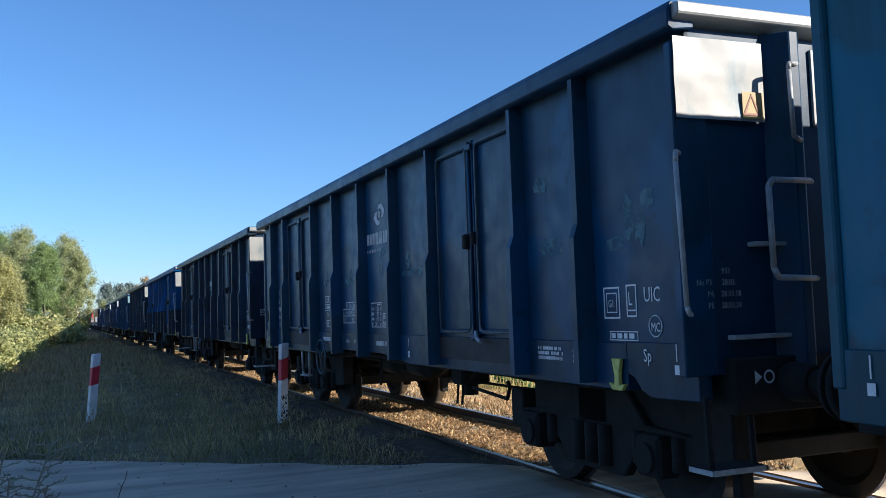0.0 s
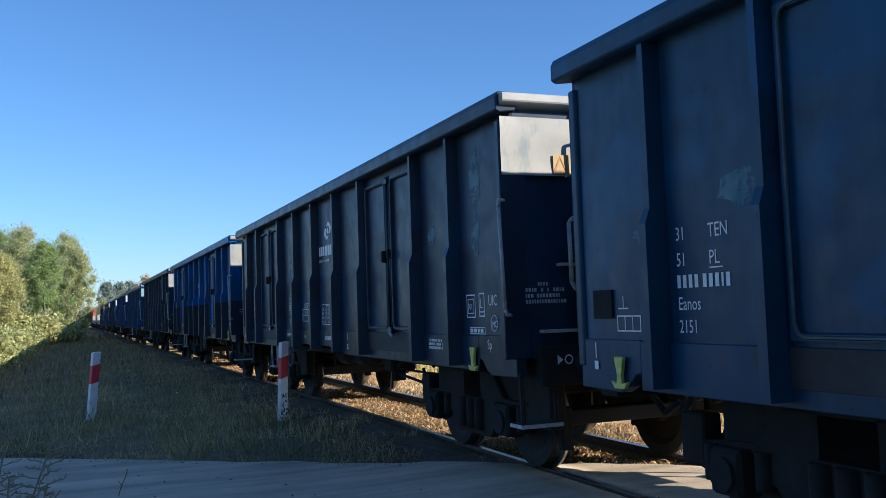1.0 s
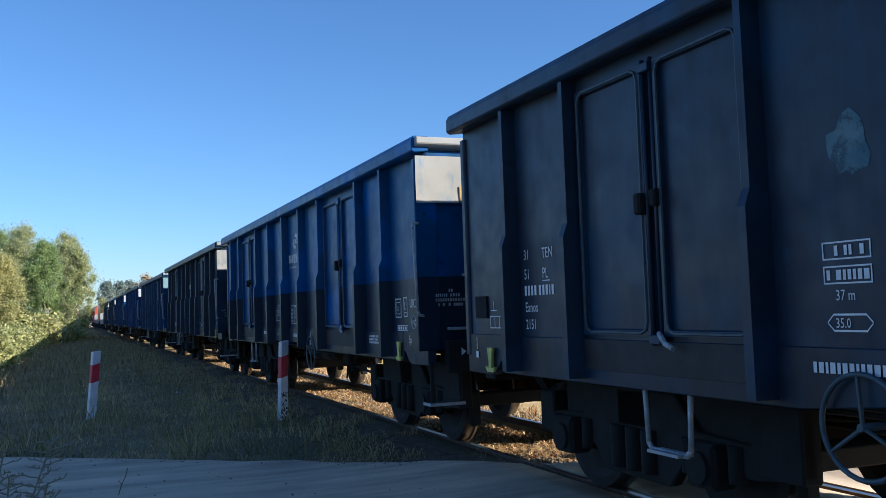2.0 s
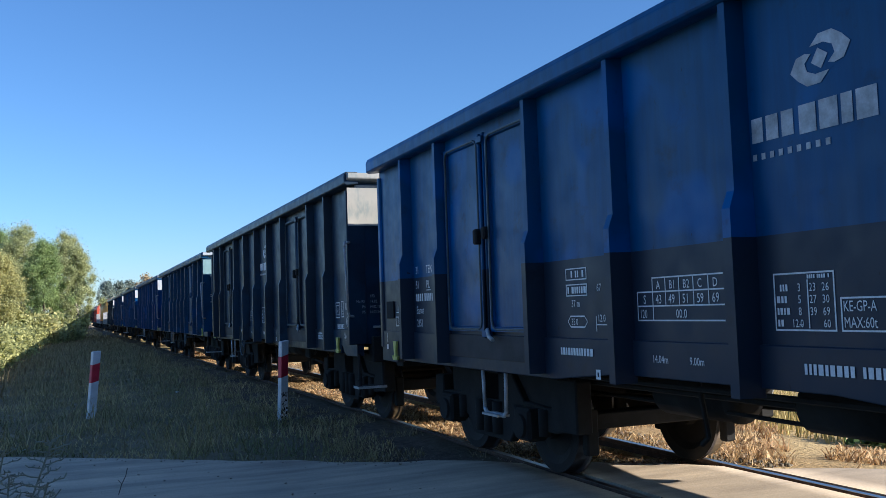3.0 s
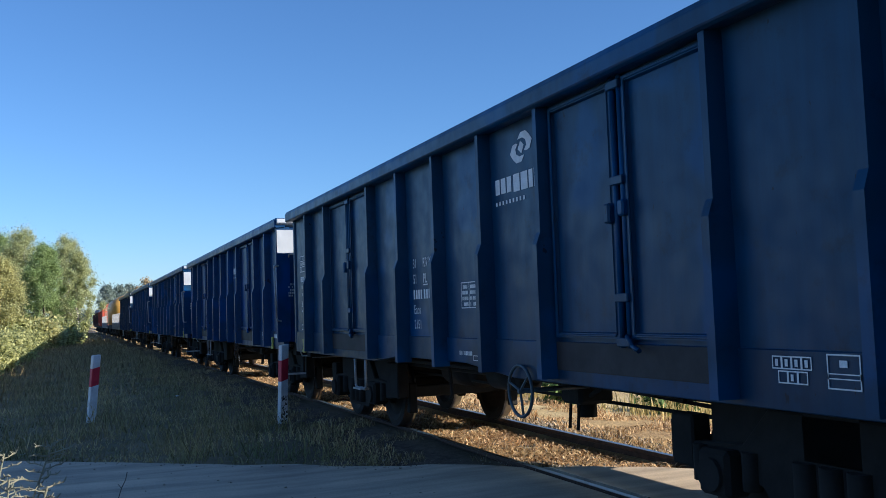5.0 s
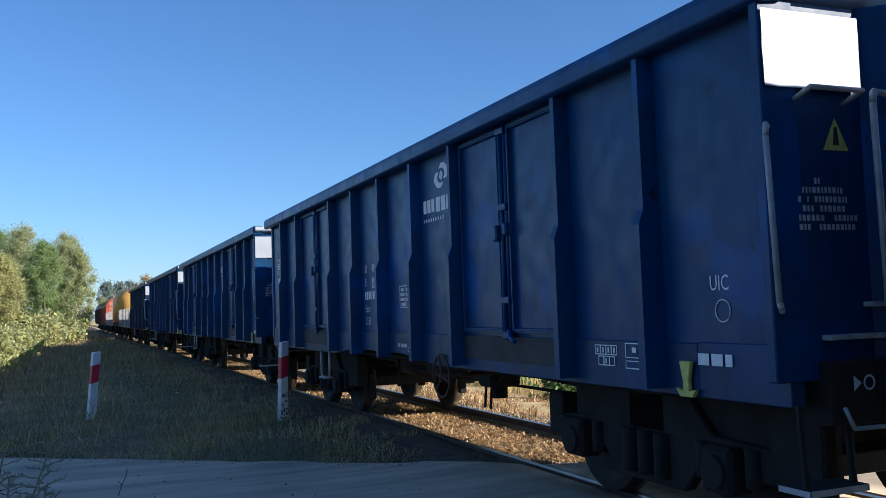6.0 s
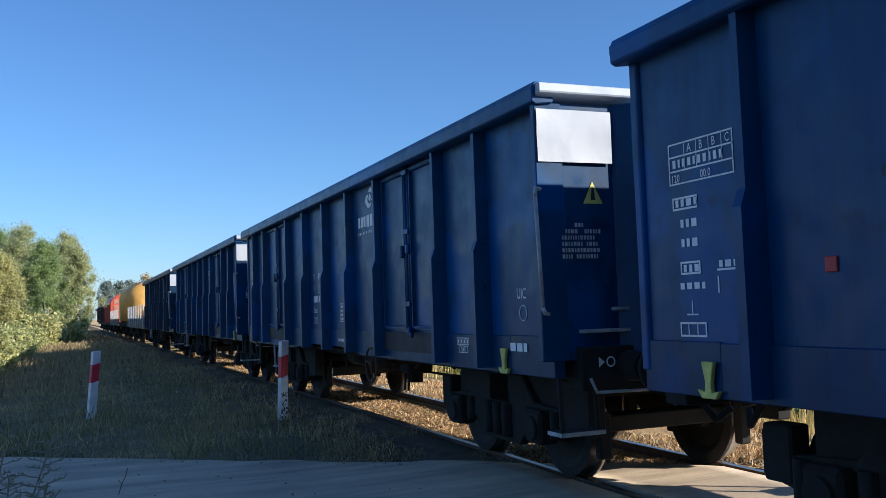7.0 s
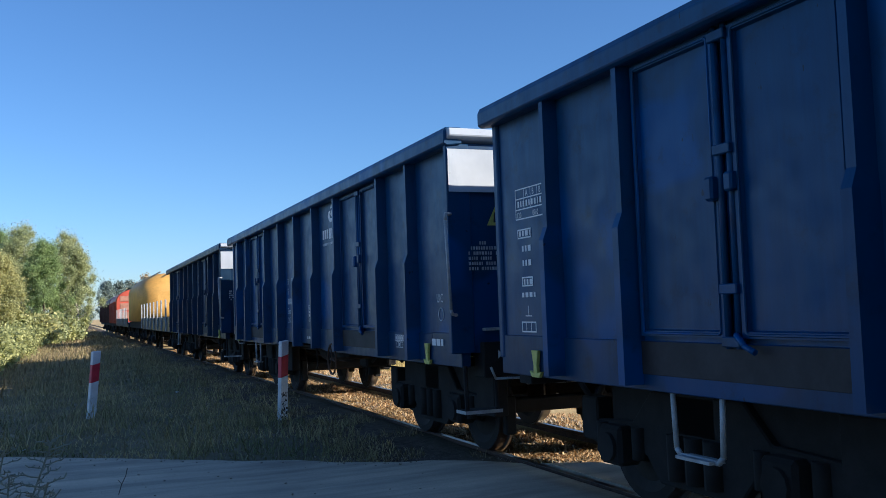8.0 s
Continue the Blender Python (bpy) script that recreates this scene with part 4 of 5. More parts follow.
    for a, b, c, d in ((-6.30, -6.29, 1.20, 1.31), (-6.32, -6.27, 1.12, 1.18), (6.27, 6.28, 1.18, 1.29), (6.25, 6.30, 1.10, 1.16)):
        rect(bm, x - 0.001, a, b, c, d)
    onto_sill(bm)
    tagged(part("data_table", bm, LETTER, root, "boxed tables of load limits"), kind="stuff")
    bm = bmesh.new()
    outline_box(bm, x, -5.52, -5.72, 1.47, 1.69)
    outline_box(bm, x, -5.555, -5.685, 1.51, 1.65, 0.008)
    write(bm, "G1", (x, -5.575, 1.55), 0.075, RIGHT, UP)
    outline_box(bm, x, -5.58, -5.92, 1.32, 1.385, 0.007)
    bars(bm, x, -5.60, 1.335, (0.05, 0.06, 0.04, 0.06), 0.035)
    outline_box(bm, x, -5.80, -5.92, 1.48, 1.70)
    write(bm, "L", (x, -5.82, 1.56), 0.13, RIGHT, UP)
    rect(bm, x, -5.92, -5.80, 1.52, 1.53)
    write(bm, "UIC", (x, -6.00, 1.58), 0.14, RIGHT, UP)
    torus(bm, (x, -6.12, 1.42), (1, 0, 0), 0.07, 0.005, 20, 4)
    write(bm, "MC", (x, -6.07, 1.385), 0.085, RIGHT, UP)
    write(bm, "Sp", (x, -6.0, 1.19), 0.12, RIGHT, UP)
    for i in range(3):
        fine_print(bm, x, -4.56, 1.155 + i * 0.038, 0.38, 0.026, rng)
        fine_print(bm, x, -5.10, 1.145 + i * 0.038, 0.14, 0.026, rng)
    bmesh.ops.translate(bm, verts=bm.verts, vec=(0, 0.06, 0))
    onto_sill(bm)
    tagged(part("end_markings", bm, LETTER, root, "white boxed signs near the wagon's end"), kind="stuff")


def lettering_late(root, serial, kind, close):
    x = -SHEET - 0.004
    bm = bmesh.new()
    brand(bm, x, -1.26 if close else -1.40, 2.56 if close else 2.62)
    tagged(part("operator_mark", bm, LETTER, root, "white operator mark"), kind="stuff")
    bm = bmesh.new()
    y, rng = 0.86 if close else 1.0, random.Random(52)
    write(bm, "31", (x, y + 0.03, 2.05), 0.145, RIGHT, UP)
    write(bm, "RIV MC", (x, y - 0.27, 2.05), 0.145, RIGHT, UP, 0.70)
    write(bm, "51", (x, y + 0.03, 1.88), 0.145, RIGHT, UP)
    write(bm, "PL", (x, y - 0.27, 1.88), 0.145, RIGHT, UP)
    rect(bm, x, y - 0.41, y - 0.27, 1.855, 1.866)
    bars(bm, x, y + 0.03, 1.71, [w * 1.3 for w in serial], 0.10, 0.024)
    write(bm, kind, (x, y + 0.03, 1.55), 0.14, RIGHT, UP)
    write(bm, "2151", (x, y + 0.03, 1.39), 0.14, RIGHT, UP)
    tagged(part("number_block", bm, LETTER, root, "white stencilled wagon data"), kind="stuff")
    bm = bmesh.new()
    left, low = (-0.42, 1.59) if close else (-0.43, 1.42)
    outline_box(bm, x, left, left - 0.40, low, low + 0.25, 0.009)
    rect(bm, x, left - 0.19, left - 0.183, low, low + 0.25)
    for i in range(4):
        fine_print(bm, x, left - 0.025, low + 0.022 + i * 0.055, 0.13, 0.034, rng)
        fine_print(bm, x, left - 0.21, low + 0.022 + i * 0.055, 0.15, 0.034, rng)
    fine_print(bm, x, -0.38, 1.145, 0.28, 0.04, rng)
    outline_box(bm, x, -0.70, -0.98, 1.10, 1.15, 0.007)
    outline_box(bm, x, -2.03, -2.11, 1.15, 1.24, 0.02)
    bars(bm, x, 5.85, 1.62, (0.012,), 0.10)
    bars(bm, x, 5.62, 1.62, (0.012,), 0.10)
    outline_box(bm, x, 6.26, 5.66, 2.30, 2.56, 0.010)
    rect(bm, x, 5.66, 6.26, 2.38, 2.39)
    rect(bm, x, 5.66, 6.26, 2.47, 2.48)
    for i, c in enumerate(("A", "B", "B", "C")):
        write(bm, c, (x, 6.075 - i * 0.115, 2.49), 0.075, RIGHT, UP)
        rect(bm, x, 6.10 - i * 0.115, 6.105 - i * 0.115, 2.39, 2.56)
    bars(bm, x, 6.22, 2.405, (0.03, 0.02, 0.03, 0.03, 0.02, 0.03, 0.03, 0.02, 0.03, 0.03), 0.05)
    write(bm, "120", (x, 6.24, 2.315), 0.07, RIGHT, UP)
    write(bm, "00.0", (x, 5.96, 2.315), 0.07, RIGHT, UP)
    outline_box(bm, x, 6.24, 6.00, 2.14, 2.22)
    bars(bm, x, 6.21, 2.16, (0.03, 0.03, 0.05, 0.03), 0.045)
    bars(bm, x, 6.17, 2.03, (0.03, 0.03, 0.05), 0.05)
    bars(bm, x, 6.17, 1.91, (0.03, 0.03, 0.05), 0.05)
    outline_box(bm, x, 6.19, 6.0, 1.74, 1.82)
    bars(bm, x, 6.16, 1.755, (0.03, 0.03, 0.04), 0.045)
    bars(bm, x, 6.2, 1.65, (0.04, 0.05, 0.05, 0.03), 0.04)
    bars(bm, x, 5.85, 1.75, (0.16,), 0.012)
    bars(bm, x, 5.83, 1.77, (0.03, 0.05, 0.03), 0.04)
    rect(bm, x, 6.09, 6.098, 1.50, 1.58)
    rect(bm, x, 6.04, 6.15, 1.492, 1.50)
    outline_box(bm, x, 6.22, 5.97, 1.36, 1.45)
    rect(bm, x, 6.135, 6.143, 1.36, 1.45)
    rect(bm, x, 6.05, 6.058, 1.36, 1.45)
    bmesh.ops.translate(bm, verts=[v for v in bm.verts if v.co.y > 5], vec=(0, -0.10, -0.02))
    onto_sill(bm)
    tagged(part("data_table", bm, LETTER, root, "boxed tables of load limits"), kind="stuff")
    bm = bmesh.new()
    write(bm, "UIC", (x, -5.86, 1.62), 0.13, RIGHT, UP)
    torus(bm, (x, -5.97, 1.50), (1, 0, 0), 0.065, 0.005, 20, 4)
    bars(bm, x, -5.75, 1.18, (0.1, 0.1, 0.06), 0.07)
    for i in range(4):
        outline_box(bm, x, -4.60 - i * 0.07, -4.67 - i * 0.07, 1.205, 1.275, 0.007)
        bars(bm, x, -4.622 - i * 0.07, 1.22, (0.022,), 0.038)
    for i in range(3):
        outline_box(bm, x, -4.64 - i * 0.07, -4.71 - i * 0.07, 1.13, 1.198, 0.007)
    bars(bm, x, -4.73, 1.145, (0.02,), 0.035)
    outline_box(bm, x, -4.98, -5.19, 1.12, 1.295, 0.008)
    outline_box(bm, x, -4.98, -5.19, 1.17, 1.20, 0.006)
    bars(bm, x, -5.06, 1.23, (0.05,), 0.035)
    onto_sill(bm)
    tagged(part("end_markings", bm, LETTER, root, "white signs near the wagon's end"), kind="stuff")


def end_writing(root, k):
    """Overhaul dates on the end wall."""
    bm = bmesh.new()
    y, rng = -HALF - 0.025, random.Random(40 + k)
    dates = {0: ("28.03.18", "28.03.24"), 3: ("14.02.18", "14.02.24")}.get(k)

    def line(text, x0, z, size):
        write(bm, text, (x0, y, z), size, (1, 0, 0), UP, 0.85)

    if dates:
        line("933", -1.33, 1.735, 0.052)
        line("No P3", -1.52, 1.665, 0.052)
        line(dates[0][:6], -1.33, 1.665, 0.052)
        line("P4", -1.44, 1.595, 0.052)
        line(dates[0], -1.34, 1.595, 0.052)
        line("P5", -1.44, 1.525, 0.052)
        line(dates[1], -1.34, 1.525, 0.052)
    else:
        high = 2.17 if k >= 4 else 1.735
        for i in range(6 if k >= 4 else 4):
            x0 = -1.30 if i == 0 else -1.42
            while x0 < (-1.22 if i == 0 else rng.uniform(-1.12, -0.98)):
                w = rng.uniform(0.012, 0.026)
                if rng.random() > 0.15:
                    bm.faces.new([bm.verts.new((x0 + a, y, high - 0.05 * i + b)) for a, b in ((0, 0), (w, 0), (w, 0.032), (0, 0.032))])
                x0 += w + 0.009
    tagged(part("end_writing", bm, FADED, root, "small white overhaul dates"), kind="stuff")


def build_wagon(late, pillars):
    label = "blue steel open goods wagon with sunlit white end panels" if late else "dark weathered blue steel open goods wagon"
    root = thing("goods_wagon", label, "wagon", "open goods wagons of the train")
    top = 0.005 if late else 0.09
    panel = PANEL_WHITE if late else PANEL
    for side in (-1, 1):
        bm = bmesh.new()
        box(bm, side * (SHEET - 0.03), side * SHEET, -HALF, HALF, 1.30, 3.16 + top)
        part("side_wall", bm, PAINT, root)
        bm = bmesh.new()
        e = HALF - 0.75
        prism(bm, ((-e, 1.308), (e, 1.308), (e, 0.985), (2.3, 0.985), (1.4, 1.07), (-0.5, 1.07), (-1.5, 0.985), (-e, 0.985)), "x", side * (SHEET - 0.12), side * (SHEET + 0.02), 0.006)
        for a in (-1, 1):
            skirt = ((0.75, 1.315), (0.0, 1.315), (0.0, 0.965), (0.50, 0.955), (0.60, 1.0), (0.68, 1.08), (0.75, 1.10))
            if late:
                skirt = ((0.75, 1.315), (0.0, 1.315), (0.0, 0.985), (0.75, 0.985))
            prism(bm, [(a * (HALF - d), z) for d, z in skirt], "x", side * (SHEET - 0.08), side * (SHEET + 0.018), 0.006)
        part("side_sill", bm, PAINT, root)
        bm = bmesh.new()
        prism(bm, ((side * 1.46, 3.15 + top), (side * 1.62, 3.13 + top), (side * 1.655, 3.15 + top), (side * 1.655, 3.26 + top), (side * 1.63, 3.31 + top), (side * 1.46, 3.31 + top)), "y", -HALF - 0.05, HALF + 0.05, 0.008)
        part("top_rail", bm, PAINT, root)
    for end in (-1, 1):
        bm = bmesh.new()
        y = end * HALF
        box(bm, -SHEET, SHEET, y - end * 0.03, y, 1.12, 3.16 + top)
        part("end_wall", bm, PAINT, root)
        bm = bmesh.new()
        prism(bm, ((y - end * 0.04, 3.16 + top), (y + end * 0.09, 3.205 + top), (y + end * 0.11, 3.22 + top), (y + end * 0.11, 3.29 + top), (y - end * 0.04, 3.305 + top)), "x", -1.62, 1.62, 0.008)
        # sun-facing end rail gets the pale colour, so its sunlight is painted on
        part("end_rail", bm, panel if end < 0 else PAINT, root, "top rail with sunlight put into its pale colour" if end < 0 else "")
        for side in (-1, 1):
            bm = bmesh.new()
            prism(bm, ((side * 0.92, y), (side * 0.79, y + end * 0.13), (side * 0.72, y + end * 0.13), (side * 0.59, y)), "z", 1.12, 3.17 + top, 0.006)
            part("end_pillar", bm, PAINT, root)
            bm = bmesh.new()
            flange = SHEET + (0.125 if end < 0 else 0.03)
            prism(bm, ((side * SHEET, y - end * 0.07), (side * flange, y - end * 0.05), (side * flange, y + end * 0.02), (side * (SHEET - 0.12), y + end * 0.02),
                       (side * (SHEET - 0.12), y)), "z", 1.12, 3.16, 0.008)
            part("corner_post", bm, PAINT, root)
            # pale sheet for the sunlit wall top, cut off at the next wagon's shadow line
            if end < 0:
                bm = bmesh.new()
                rng = random.Random(7 + end + side)
                cols, rows = 6, 4
                grid = [[bm.verts.new((side * (0.93 + 0.68 * i / cols), y + end * (0.026 + 0.010 * rng.random()), 2.685 + (0.415 + top) * j / rows)) for j in range(rows + 1)] for i in range(cols + 1)]
                for i in range(cols):
                    for j in range(rows):
                        q = (grid[i][j], grid[i + 1][j], grid[i + 1][j + 1], grid[i][j + 1])
                        bm.faces.new(q).smooth = True
                part("white_panel", bm, panel, root, "pale dented panel, sunlight in its colour and lower edge")
            if end * side > 0:
                bm = bmesh.new()
                o = y + end * 0.10
                pipe(bm, [(side * 1.58, y, 2.47), (side * 1.68, o, 2.46), (side * 1.685, o, 2.40), (side * 1.655, o, 1.54), (side * 1.64, o, 1.50), (side * 1.55, y, 1.49)], 0.016)
                part("handrail", bm, PIPE, root, "grey tubular handrail")
            bm = bmesh.new()
            tube(bm, (side * 0.875, end * 6.5, 1.06), (side * 0.875, end * 6.78, 1.06), 0.13, 0.11, seg=16)
            tube(bm, (side * 0.875, end * 6.78, 1.06), (side * 0.875, end * 6.97, 1.06), 0.085, seg=14)
            tube(bm, (side * 0.875, end * 6.965, 1.06), (side * 0.875, end * 7.005, 1.06), 0.20, 0.21, seg=20)
            part("buffer", bm, UNDER, root)
            if end * side > 0:
                bm = bmesh.new()
                for s in (0, 1):
                    tube(bm, (side * (1.50 - 0.32 * s), y + end * 0.03, 1.0), (side * (1.50 - 0.32 * s), y + end * 0.05, 0.58), 0.022, seg=6)
                box(bm, side * 1.14, side * 1.54, y - end * 0.10, y + end * 0.12, 0.545, 0.58, 0.004)
                part("shunter_step", bm, UNDER, root)
                bm = bmesh.new()
                box(bm, side * 1.543, side * 1.55, y - end * 0.10, y + end * 0.12, 0.548, 0.578)
                box(bm, side * 1.16, side * 1.54, y + end * 0.121, y + end * 0.127, 0.548, 0.58)
                part("step_edge", bm, PIPE, root, "worn bright edge of the step")
        # middle pale sheet, its lower edge cut at the same shadow line
        if end < 0:
            bm = bmesh.new()
            box(bm, -0.51, 0.51, y, y + end * 0.02, 2.685, 3.10 + top, 0.004)
            part("white_panel", bm, panel, root, "pale panel, sunlight in its colour and lower edge")
        o, f = y + end * 0.16, y + end * 0.13
        if late:
            rail_points = [(-0.80, f, 2.66), (-0.98, o, 2.66), (-0.99, o, 2.60), (-0.97, o, 1.52), (-0.95, o, 1.48), (-0.78, f, 1.47)]
            grab_points = [(-1.40, y, 2.62), (-1.42, o, 2.66), (-1.06, o, 2.66), (-1.04, y, 2.62)]
        else:
            rail_points = [(-0.68, f, 2.30), (-0.72, o, 2.30), (-1.02, o, 2.30), (-1.05, o, 2.26), (-1.045, o, 1.76), (-1.01, o, 1.70), (-0.72, o, 1.69), (-0.68, f, 1.69)]
            grab_points = [(-0.74, f, 3.05), (-0.83, o, 3.04), (-0.835, o, 3.00), (-0.825, o, 2.58), (-0.74, f, 2.56)]
        if end > 0:
            rail_points, grab_points = ([(-px, py, pz) for px, py, pz in row] for row in (rail_points, grab_points))
        if not late or pillars is PILLARS_CLOSE:
            bm = bmesh.new()
            pipe(bm, rail_points, 0.019)
            part("end_handle", bm, PIPE, root, "bent grey tube handle")
            bm = bmesh.new()
            pipe(bm, grab_points, 0.015)
            part("grab_bar", bm, PIPE, root, "short bent grab bar")
        for sx, sz in ((-1.29, 1.33), (-0.98, 1.50)) if late else ((-1.29, 1.33), (-1.10, 1.90)):
            bm = bmesh.new()
            box(bm, sx, sx + (0.46 if sz < 1.4 else 0.34), y, y + end * 0.07, sz, sz + 0.028, 0.004)
            part("end_step", bm, PIPE, root)
        bm = bmesh.new()
        m = y + end * 0.084
        for ring in range(18):
            q0, q1 = math.tau * ring / 18, math.tau * (ring + 1) / 18
            bm.faces.new([bm.verts.new((-1.06 + r * math.cos(q), m, 1.10 + r * math.sin(q))) for r, q in ((0.042, q0), (0.042, q1), (0.030, q1), (0.030, q0))])
        bm.faces.new([bm.verts.new((-1.115 + dx, m, 1.10 + dz)) for dx, dz in ((0.0, 0.0), (-0.055, 0.042), (-0.055, -0.042))])
        tagged(part("coupling_mark", bm, LETTER, root, "white triangle and ring mark"), kind="stuff")
        if late:
            bm = bmesh.new()
            pipe(bm, [(-1.26, y + end * 0.1, 0.98), (-1.22, y + end * 0.12, 0.87), (-0.6, y + end * 0.12, 0.86)], 0.012)
            part("coupler_handle", bm, PIPE, root)
        bm = bmesh.new()
        box(bm, -1.32, 1.32, y - end * 0.15, y + end * 0.08, 0.88, 1.22, 0.01)
        part("headstock", bm, UNDER, root)
        bm = bmesh.new()
        tube(bm, (0, end * 6.5, 1.04), (0, end * 6.75, 1.04), 0.05, seg=8)
        pipe(bm, [(0, end * 6.75, 1.12), (0, end * 6.86, 1.10), (0, end * 6.88, 0.98), (0, end * 6.78, 0.96)], 0.035)
        pipe(bm, [(0.04, end * 6.8, 1.0), (0.05, end * 6.9, 0.72), (-0.05, end * 6.9, 0.72), (-0.04, end * 6.8, 1.0)], 0.02)
        part("coupling", bm, UNDER, root)
        bm = bmesh.new()
        pipe(bm, [(-0.35, end * 6.5, 0.95), (-0.36, end * 6.72, 0.8), (-0.33, end * 6.9, 0.62), (-0.25, end * 7.0, 0.72)], 0.028)
        part("brake_hose", bm, UNDER, root)
    bm = bmesh.new()
    box(bm, -SHEET + 0.03, SHEET - 0.03, -HALF + 0.03, HALF - 0.03, 1.20, 1.28)
    part("floor_plate", bm, UNDER, root)
    # side pillars, deeper in their lower half
    for side in (-1, 1):
        bm = bmesh.new()
        s = SHEET
        rings = []
        for z, d, ww in ((1.02, 0.155, 0.06), (2.06, 0.155, 0.055), (2.16, 0.115, 0.05), (3.14 + top, 0.115, 0.045)):
            rings.append([bm.verts.new((side * q, yy, z)) for q, yy in ((s - 0.005, -ww), (s + d, -ww * 0.62), (s + d, ww * 0.62), (s - 0.005, ww))])
        for a, b in zip(rings, rings[1:]):
            for i in range(3):
                bm.faces.new((a[i], a[i + 1], b[i + 1], b[i]))
        bm.faces.new(rings[0])
        bm.faces.new(rings[-1])
        bmesh.ops.recalc_face_normals(bm, faces=bm.faces)
        me = mesh_of("pillar", bm, PAINT)
        for y in pillars:
            part("pillar", me, None, root).matrix_basis = pose(0, y, 0)
        # doors: two leaves each, with a pressed panel, lock bar and latch
        for c, leaf in (((pillars[1] + pillars[2]) / 2, (pillars[2] - pillars[1]) / 2 - 0.075), ((pillars[6] + pillars[7]) / 2, (pillars[7] - pillars[6]) / 2 - 0.075)):
            for h in (-1, 1):
                bm = bmesh.new()
                y0, y1 = sorted((c + h * 0.07, c + h * leaf))
                x0, x1 = SHEET - 0.004, SHEET + 0.035
                box(bm, side * x0, side * x1, y0, y1, 1.34, 3.12)
                face = max((f for f in bm.faces), key=lambda f: side * f.calc_center_median().x)
                bmesh.ops.inset_region(bm, faces=[face], thickness=0.05)
                bmesh.ops.inset_region(bm, faces=[face], thickness=0.012, depth=-0.034)
                door = part("door_leaf", bm, PAINT, root)
                bm = bmesh.new()
                bx, ya, yb, r = side * (SHEET + 0.036), y0 + 0.035, y1 - 0.035, 0.02 if late else 0.07
                corners = [(ya, 1.36 + r), (ya + r * 0.3, 1.36 + r * 0.3), (ya + r, 1.36), (yb - r, 1.36), (yb - r * 0.3, 1.36 + r * 0.3), (yb, 1.36 + r),
                           (yb, 3.10 - r), (yb - r * 0.3, 3.10 - r * 0.3), (yb - r, 3.10), (ya + r, 3.10), (ya + r * 0.3, 3.10 - r * 0.3), (ya, 3.10 - r), (ya, 1.36 + r)]
                pipe(bm, [(bx, cy, cz) for cy, cz in corners], 0.009 if late else 0.011, 6)
                # early rims take the lighter colour as a painted highlight
                part("door_rim", bm, PAINT if late else EDGE, door, "" if late else "pressed rim with caught light in its colour")
            bm = bmesh.new()
            for o in (-0.045, 0.045):
                tube(bm, (side * (SHEET + 0.03), c + o, 1.28), (side * (SHEET + 0.03), c + o, 3.14), 0.022 if late else 0.016, seg=8)
            part("lock_bar", bm, PAINT, root)
            for z in (1.32, 1.62, 2.42, 3.08) if late else (1.32, 3.08):
                bm = bmesh.new()
                w = 0.075 if late else 0.06
                box(bm, side * (SHEET + 0.005), side * (SHEET + 0.065), c - w, c + w, z - 0.03, z + 0.03, 0.006)
                part("door_bracket", bm, PAINT, root)
            bm = bmesh.new()
            box(bm, side * (SHEET + 0.02), side * (SHEET + 0.085), c - 0.10, c - 0.03, 2.17, 2.28, 0.012)
            part("door_latch", bm, PAINT if late else UNDER, root)
            bm = bmesh.new()
            box(bm, side * (SHEET + 0.02), side * (SHEET + 0.10), c + 0.05, c + 0.12, 2.13, 2.27, 0.014)
            part("door_latch", bm, PAINT if late else UNDER, root)
            bm = bmesh.new()
            pipe(bm, [(side * (SHEET + 0.06), c - 0.05, 1.36), (side * (SHEET + 0.10), c - 0.16, 1.30), (side * (SHEET + 0.10), c - 0.24, 1.27)], 0.018)
            part("door_handle", bm, PIPE if not late else PAINT, root)
            bm = bmesh.new()
            box(bm, side * (SHEET + 0.021), side * (SHEET + 0.027), c - leaf - 0.02, c + leaf + 0.02, 1.09, 1.305, 0.002)
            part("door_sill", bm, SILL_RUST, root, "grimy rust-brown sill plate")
        # hooks, steps, brake wheel
        for a in (-5.66, 5.82 if late else 5.95):
            bm = bmesh.new()
            k = side * (SHEET + 0.03)
            outline = ((a - 0.055, 1.20), (a + 0.055, 1.20), (a + 0.025, 1.08), (a + 0.03, 1.02), (a + 0.10, 1.035), (a + 0.06, 0.985), (a - 0.06, 0.985), (a - 0.10, 1.035), (a - 0.03, 1.02),
                       (a - 0.025, 1.08))
            prism(bm, outline, "x", min(k, k + side * 0.03), max(k, k + side * 0.03), 0.004)
            part("towing_hook", bm, HOOK, root, "yellow-green towing hook")
        bm = bmesh.new()
        k = side * (SHEET - 0.02)
        e = 0.0 if not late else (0.42 if pillars is PILLARS else -0.45)
        pipe(bm, [(k, 3.72 + e, 1.05), (k, 3.70 + e, 0.64), (k, 3.66 + e, 0.60), (k, 3.30 + e, 0.60), (k, 3.26 + e, 0.64), (k, 3.24 + e, 1.05)], 0.018)
        box(bm, k - 0.06, k + 0.06, 3.32 + e, 3.64 + e, 0.59, 0.61)
        part("step_frame", bm, PIPE, root)
    # underframe
    bm = bmesh.new()
    for x in (-0.28, 0.28):
        prism(bm, ((-6.3, 1.20), (-6.3, 0.94), (6.3, 0.94), (6.3, 1.20)), "x", x - 0.05, x + 0.05)
    for y in (-4.5, -2.2, 0, 2.2, 4.5):
        box(bm, -1.37, 1.37, y - 0.06, y + 0.06, 1.08, 1.20)
    part("centre_sill", bm, UNDER, root)
